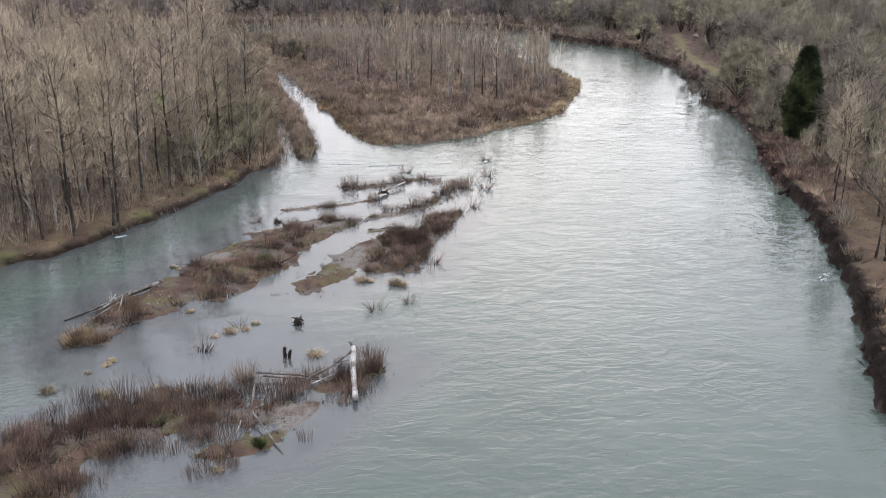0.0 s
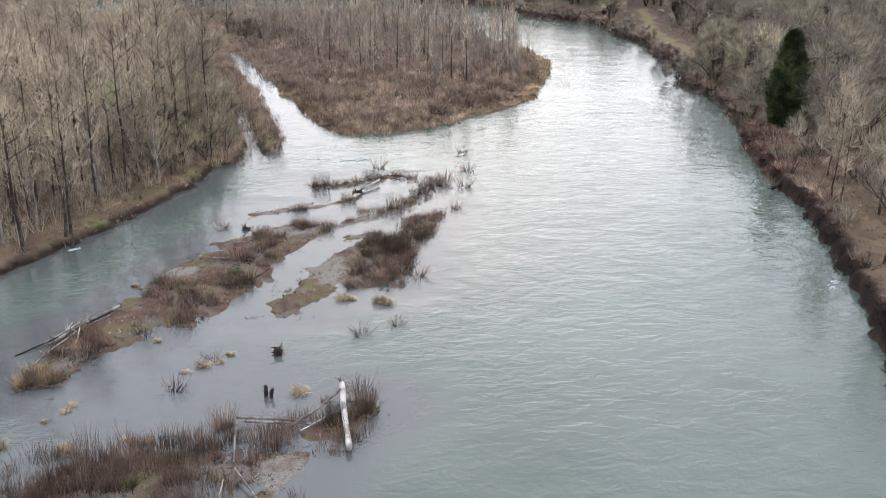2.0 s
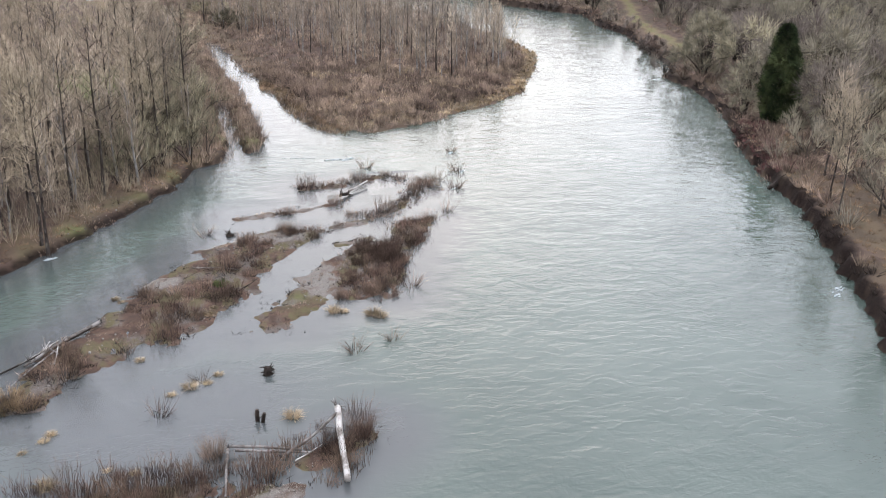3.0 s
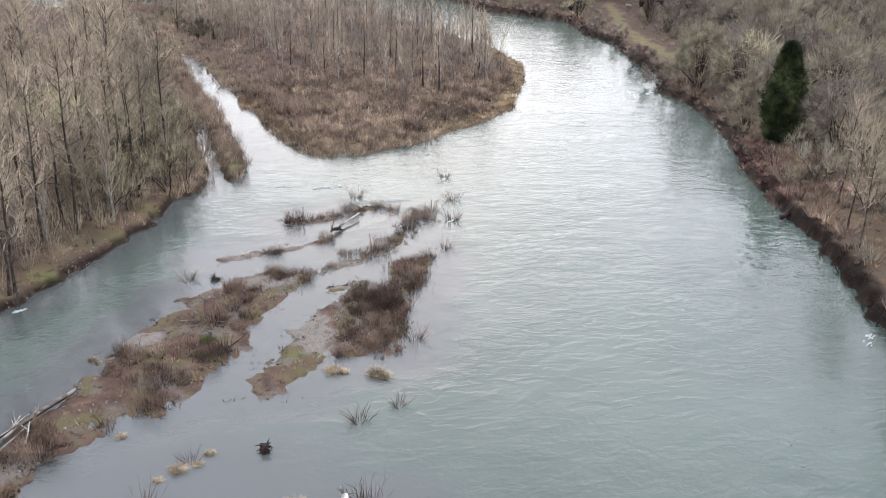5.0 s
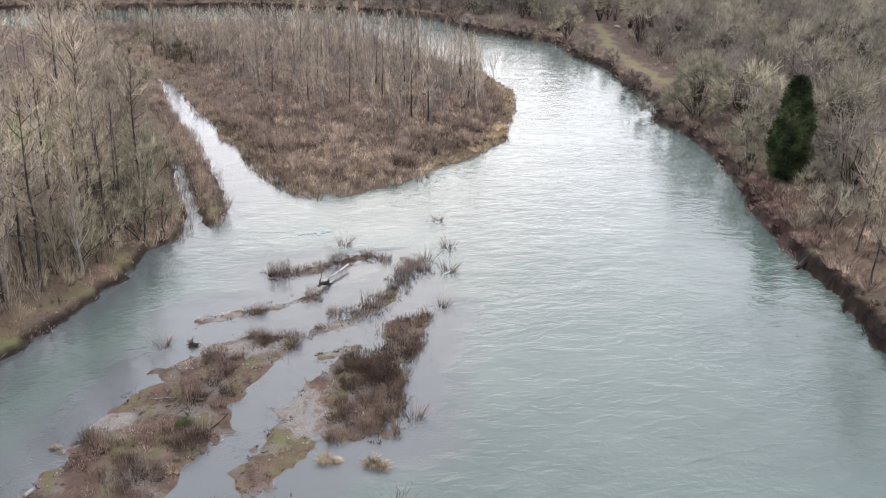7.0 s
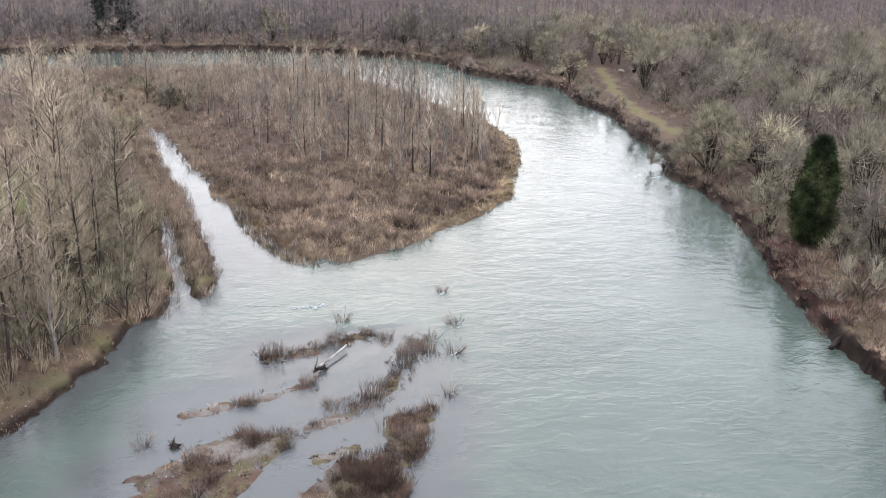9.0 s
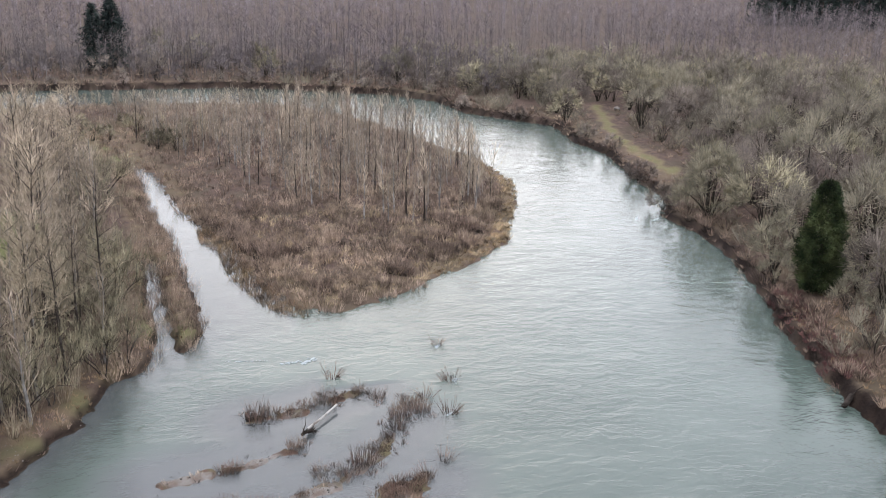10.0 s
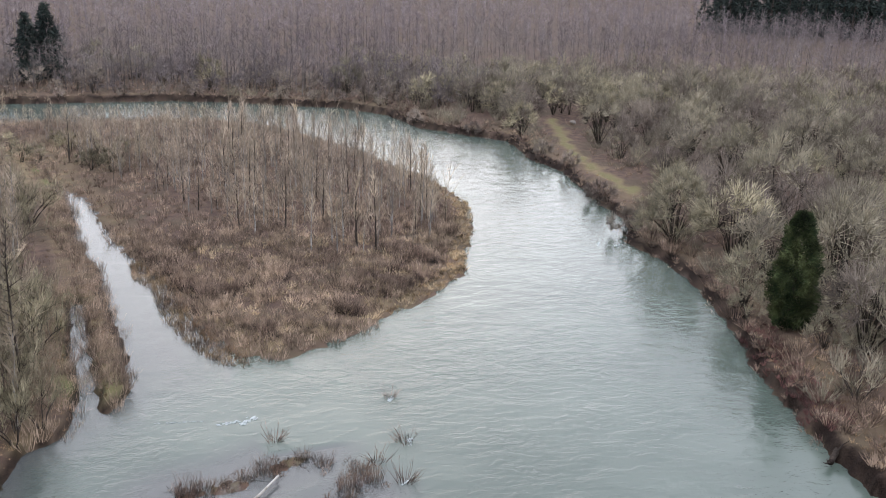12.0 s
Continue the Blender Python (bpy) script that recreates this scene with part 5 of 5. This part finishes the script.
pale_stone = Mat("pale_river_stone", 0.85)
pale_stone.color(pale_stone.mix(pale_stone.island(), (0.09, 0.075, 0.062), (0.25, 0.22, 0.19)))
pts = np.vstack([spread_points(rng, 650, (0.5, 4, 49.5, 54.5), lambda x, y: (terrain(x, y)[0] > 0.0) & (np.hypot(x - 2.4, y - 52) < 2.1), 0.08), spread_points(rng, 500, (0, 7, 87, 92), lambda x, y: terrain(x, y)[0] > 0.03, 0.12),
                 spread_points(rng, 400, (6, 12, 77, 86), lambda x, y: (terrain(x, y)[0] > 0.03) & (x < 8.6 + 0.3 * (y - 77)), 0.12)])
stones("gravel", pts, 0.016 + 0.05 * rng.uniform(0, 1, len(pts)) ** 2, pale_stone.m, 87, "pale clean gravel lying on the bars")

# ---- dry grass tufts ----
tufts = [grass_tuft(91, 0.8), grass_tuft(92, 0.55), grass_tuft(93, 0.45, 90)]
plant(rng, tufts, [(3.8, 60.3), (-7.7, 79.8), (-0.5, 76.3), (8.2, 74.0), (-5.4, 69.5), (-1.1, 65.5), (10.9, 72.9), (-9.9, 61.6), (-11.2, 60), (-13.2, 57.7), (-2.1, 46.8), (-7.3, 79.2), (-0.9, 75.4), (8.9, 73.8), (-10.2, 61.0), (-2.2, 65.2), (-0.4, 66.4), (-3.3, 64.5), (11.4, 72.4), (-5, 56.6), (-6.5, 57.2), (-9.5, 56.4)], 0.85, 1.2)

# ---- driftwood ----
log_thing("log", [(6.35, 59.6, 0.75), (6.1, 56.2, 0.55), (5.95, 53.0, 0.35)], 0.19, 0.17, WHITE_WOOD, "pale peeling driftwood log with torn root end, over the bar", 0, 8, 101)
log_thing("log", [(0.0, 57.4, 0.45), (1.9, 57.0, 0.4), (3.9, 56.3, 0.35)], 0.09, 0.06, DRIFT_BARK, "grey weathered pole lying across shallow water", 2, 9, 102)
log_thing("log", [(0.3, 57.2, 0.3), (2.1, 56.7, 0.25), (4.4, 56.1, 0.25)], 0.09, 0.06, DRIFT_BARK, "thin grey driftwood pole beside another", 1, 0, 103)
log_thing("log", [(2.8, 56.0, 0.3), (4.6, 57.2, 0.55), (6.2, 58.9, 0.8)], 0.10, 0.08, DRIFT_BARK, "bent grey driftwood stem propped on brush", 4, 4, 104)
log_thing("log", [(-0.1, 57.2, 0.4), (-0.25, 55.2, 0.45), (-0.35, 53.0, 0.4)], 0.09, 0.06, DRIFT_BARK, "mottled grey driftwood stem across the brush", 1, 3, 105)
log_thing("branch", [(-0.9, 51.3, 0.45), (-1.2, 49.8, 0.25), (-1.5, 48.0, 0.05)], 0.055, 0.03, DRIFT_BARK, "bare pale branch lying on mud", 1, 0, 106)
log_thing("branch", [(-0.3, 52.2, 0.5), (0.5, 50.3, 0.3), (1.5, 47.9, 0.0)], 0.07, 0.03, DRIFT_BARK, "bare grey branch reaching into the water", 2, 0, 107)
log_thing("branch", [(3.4, 55.0, 0.6), (4.2, 55.4, 0.7), (5.0, 56.0, 0.75)], 0.04, 0.02, WHITE_WOOD, "thin bleached stick on the brush", 0, 0, 108)
log_thing("log", [(-8.4, 75.4, 0.35), (-10.4, 73.0, 0.4), (-12.6, 70.0, 0.25)], 0.13, 0.09, DRIFT_BARK, "long bleached driftwood log along the bar's edge", 3, 5, 109)
log_thing("log", [(-9.0, 74.6, 0.3), (-11.2, 71.8, 0.35), (-14.6, 69.2, 0.02)], 0.09, 0.05, DARK_WOOD, "dark wet driftwood log trailing into the river", 2, 4, 110)
log_thing("log", [(-10.6, 72.0, 0.4), (-12.0, 69.6, 0.3), (-13.2, 67.4, 0.1)], 0.07, 0.04, DRIFT_BARK, "grey forked driftwood branch on the bar", 3, 0, 111)
log_thing("branch", [(-12.2, 71.2, 0.1), (-12.0, 70.4, 0.5), (-11.8, 69.8, 0.9)], 0.05, 0.03, DRIFT_BARK, "upright broken branch in the driftwood pile", 1, 0, 112)
log_thing("log", [(12.9, 100.5, 0.3), (14.2, 101.8, 0.35), (15.8, 103.6, 0.45)], 0.11, 0.08, WHITE_WOOD, "bleached white log caught on the bar", 1, 0, 113)
log_thing("log", [(13.2, 100.2, 0.3), (12.7, 100.0, 0.35), (12.3, 99.8, 0.25)], 0.16, 0.12, DARK_WOOD, "dark root mass at the end of a white log", 3, 14, 114)
log_thing("log", [(56.2, 92.0, 0.55), (57.4, 92.8, 0.65), (58.8, 93.8, 0.7)], 0.24, 0.24, DARK_WOOD, "blackened log end jutting from the eroded bank", 2, 3, 115)
log_thing("branch", [(-2.0, 83.6, 0.5), (0.2, 83.2, 0.5), (1.6, 82.6, 0.45)], 0.05, 0.03, DRIFT_BARK, "thin grey stick on the gravel bar", 1, 0, 116)
log_thing("branch", [(1.5, 78.8, 0.3), (2.4, 79.8, 0.35), (3.0, 80.8, 0.3)], 0.05, 0.03, DARK_WOOD, "dark curved stick at the water's edge", 1, 0, 117)


pile = np.random.RandomState(140)
for i in range(7):       # loose sticks of the driftwood pile
    c, a, ln = np.array([-11.3, 71.6]) + pile.normal(0, 0.8, 2) * np.array([0.8, 1.3]), pile.normal(0.9, 0.5), pile.uniform(0.9, 2.0)
    e = ln * np.array([math.cos(a), math.sin(a)]) / 2
    z = height(*c) + 0.2
    log_thing("branch", [(*(c - e), z), (*c, z + 0.15), (*(c + e), z + pile.uniform(0.1, 0.5))], 0.06, 0.03, DRIFT_BARK if i % 3 else WHITE_WOOD, "grey driftwood stick in the pile on the bar", 1, 0, 141 + i)


def stump(seed, h, r, label):
    rng2 = np.random.RandomState(seed)
    top = new("stump")
    s = Shape()
    s.tube([(0, 0, -0.4), (0, 0, h * 0.6), (0.02, 0.03, h)], [r * 1.25, r, r * 0.8], 9, lumps=0.18, rng=rng2)
    part("stem", s, DARK_WOOD, top)
    w = Shape()
    for i in range(16):
        a = rng2.uniform(0, 6.283)
        w.tube(limb(rng2, (0, 0, h * rng2.uniform(0.2, 0.9)), (math.cos(a), math.sin(a), rng2.uniform(-0.5, 0.7)), r * rng2.uniform(1.4, 2.6), -0.3, 0.3, 3), np.array([0.3, 0.22, 0.14, 0.05]) * r, 5, caps=False)
    part("root", w, DARK_WOOD, top, "tangled broken roots")
    return tagged(top, label, "stump")


stump(121, 0.5, 0.26, "dark rotten stump with roots in shallow water").matrix_basis = pose(2.7, 65.8, 0)
stump(122, 0.75, 0.12, "broken upright dark snag in shallow water").matrix_basis = pose(1.7, 60.4, 0)
stump(123, 0.65, 0.10, "leaning dark snag in shallow water").matrix_basis = pose(2.0, 60.2, 0, 8, 10, 0)
stump(124, 0.3, 0.3, "low dark root clump breaking the water").matrix_basis = pose(8.8, 103.6, 0)
stump(125, 0.25, 0.3, "low dark root clump near the bar").matrix_basis = pose(1.2, 91.6, 0)

# ---- boulder at the track's end ----
bm = bmesh.new()
bmesh.ops.create_icosphere(bm, subdivisions=3, radius=0.75)
for v in bm.verts:
    v.co *= 1 + 0.25 * noise.noise(v.co * 1.7) + 0.08 * noise.noise(v.co * 5)
    v.co.z *= 0.65
me = bpy.data.meshes.new("boulder")
bm.to_mesh(me)
stone = Mat("pale_stone", 0.9)
stone.color(stone.mix(stone.span(stone.noise(3, 5), 0.35, 0.65), (0.15, 0.135, 0.12), (0.26, 0.24, 0.215)))
me.materials.append(stone.m)
tagged(new("boulder", me), "pale rounded boulder beside the grassy track", "rock").matrix_basis = pose(110.5, 233, height(110.5, 233) + 0.4)


# ---- foam where the current breaks ----
froth = Mat("white_river_foam", 0.6)
froth.color(froth.mix(froth.span(froth.noise(6, 4), 0.35, 0.65), (0.16, 0.18, 0.175), (0.36, 0.38, 0.37)))


def foam(seed, x, y, length, width, turn):
    """A broken streak of low foam lumps."""
    rng2 = np.random.RandomState(seed)
    bm = bmesh.new()
    for i in range(26):
        u, v = rng2.uniform(-0.5, 0.5) * length, rng2.normal(0, 0.3) * width
        size = rng2.uniform(0.04, 0.16) * width + 0.02
        m = pose(u, v, 0.015, 0, 0, rng2.uniform(-20, 20)) @ Matrix.Diagonal((size * rng2.uniform(1.5, 3.5), size, 0.045, 1))
        bmesh.ops.create_icosphere(bm, subdivisions=1, radius=1.0, matrix=m)
    me = bpy.data.meshes.new("foam")
    bm.to_mesh(me)
    me.materials.append(froth.m)
    ob = tagged(new("foam", me), "broken streak of white foam on the current", "foam", kind="stuff")
    ob.matrix_basis = pose(x, y, 0, 0, 0, turn)


for i, spot in enumerate([(13.4, 113.5, 2.2, 0.35, 5), (15.2, 113.4, 1.6, 0.6, 25), (9.6, 114.9, 4.0, 0.15, -12), (47.4, 68.6, 2.2, 0.5, 40), (69.4, 150, 1.6, 0.3, 60), (71.8, 148.7, 1.4, 0.4, 20),
                          (26.7, 106.0, 1.2, 0.35, 60), (27.6, 113.6, 1.0, 0.3, 50), (24.5, 100.4, 0.7, 0.2, 30), (-13.6, 89.3, 1.0, 0.35, 30)]):
    foam(131 + i, *spot)
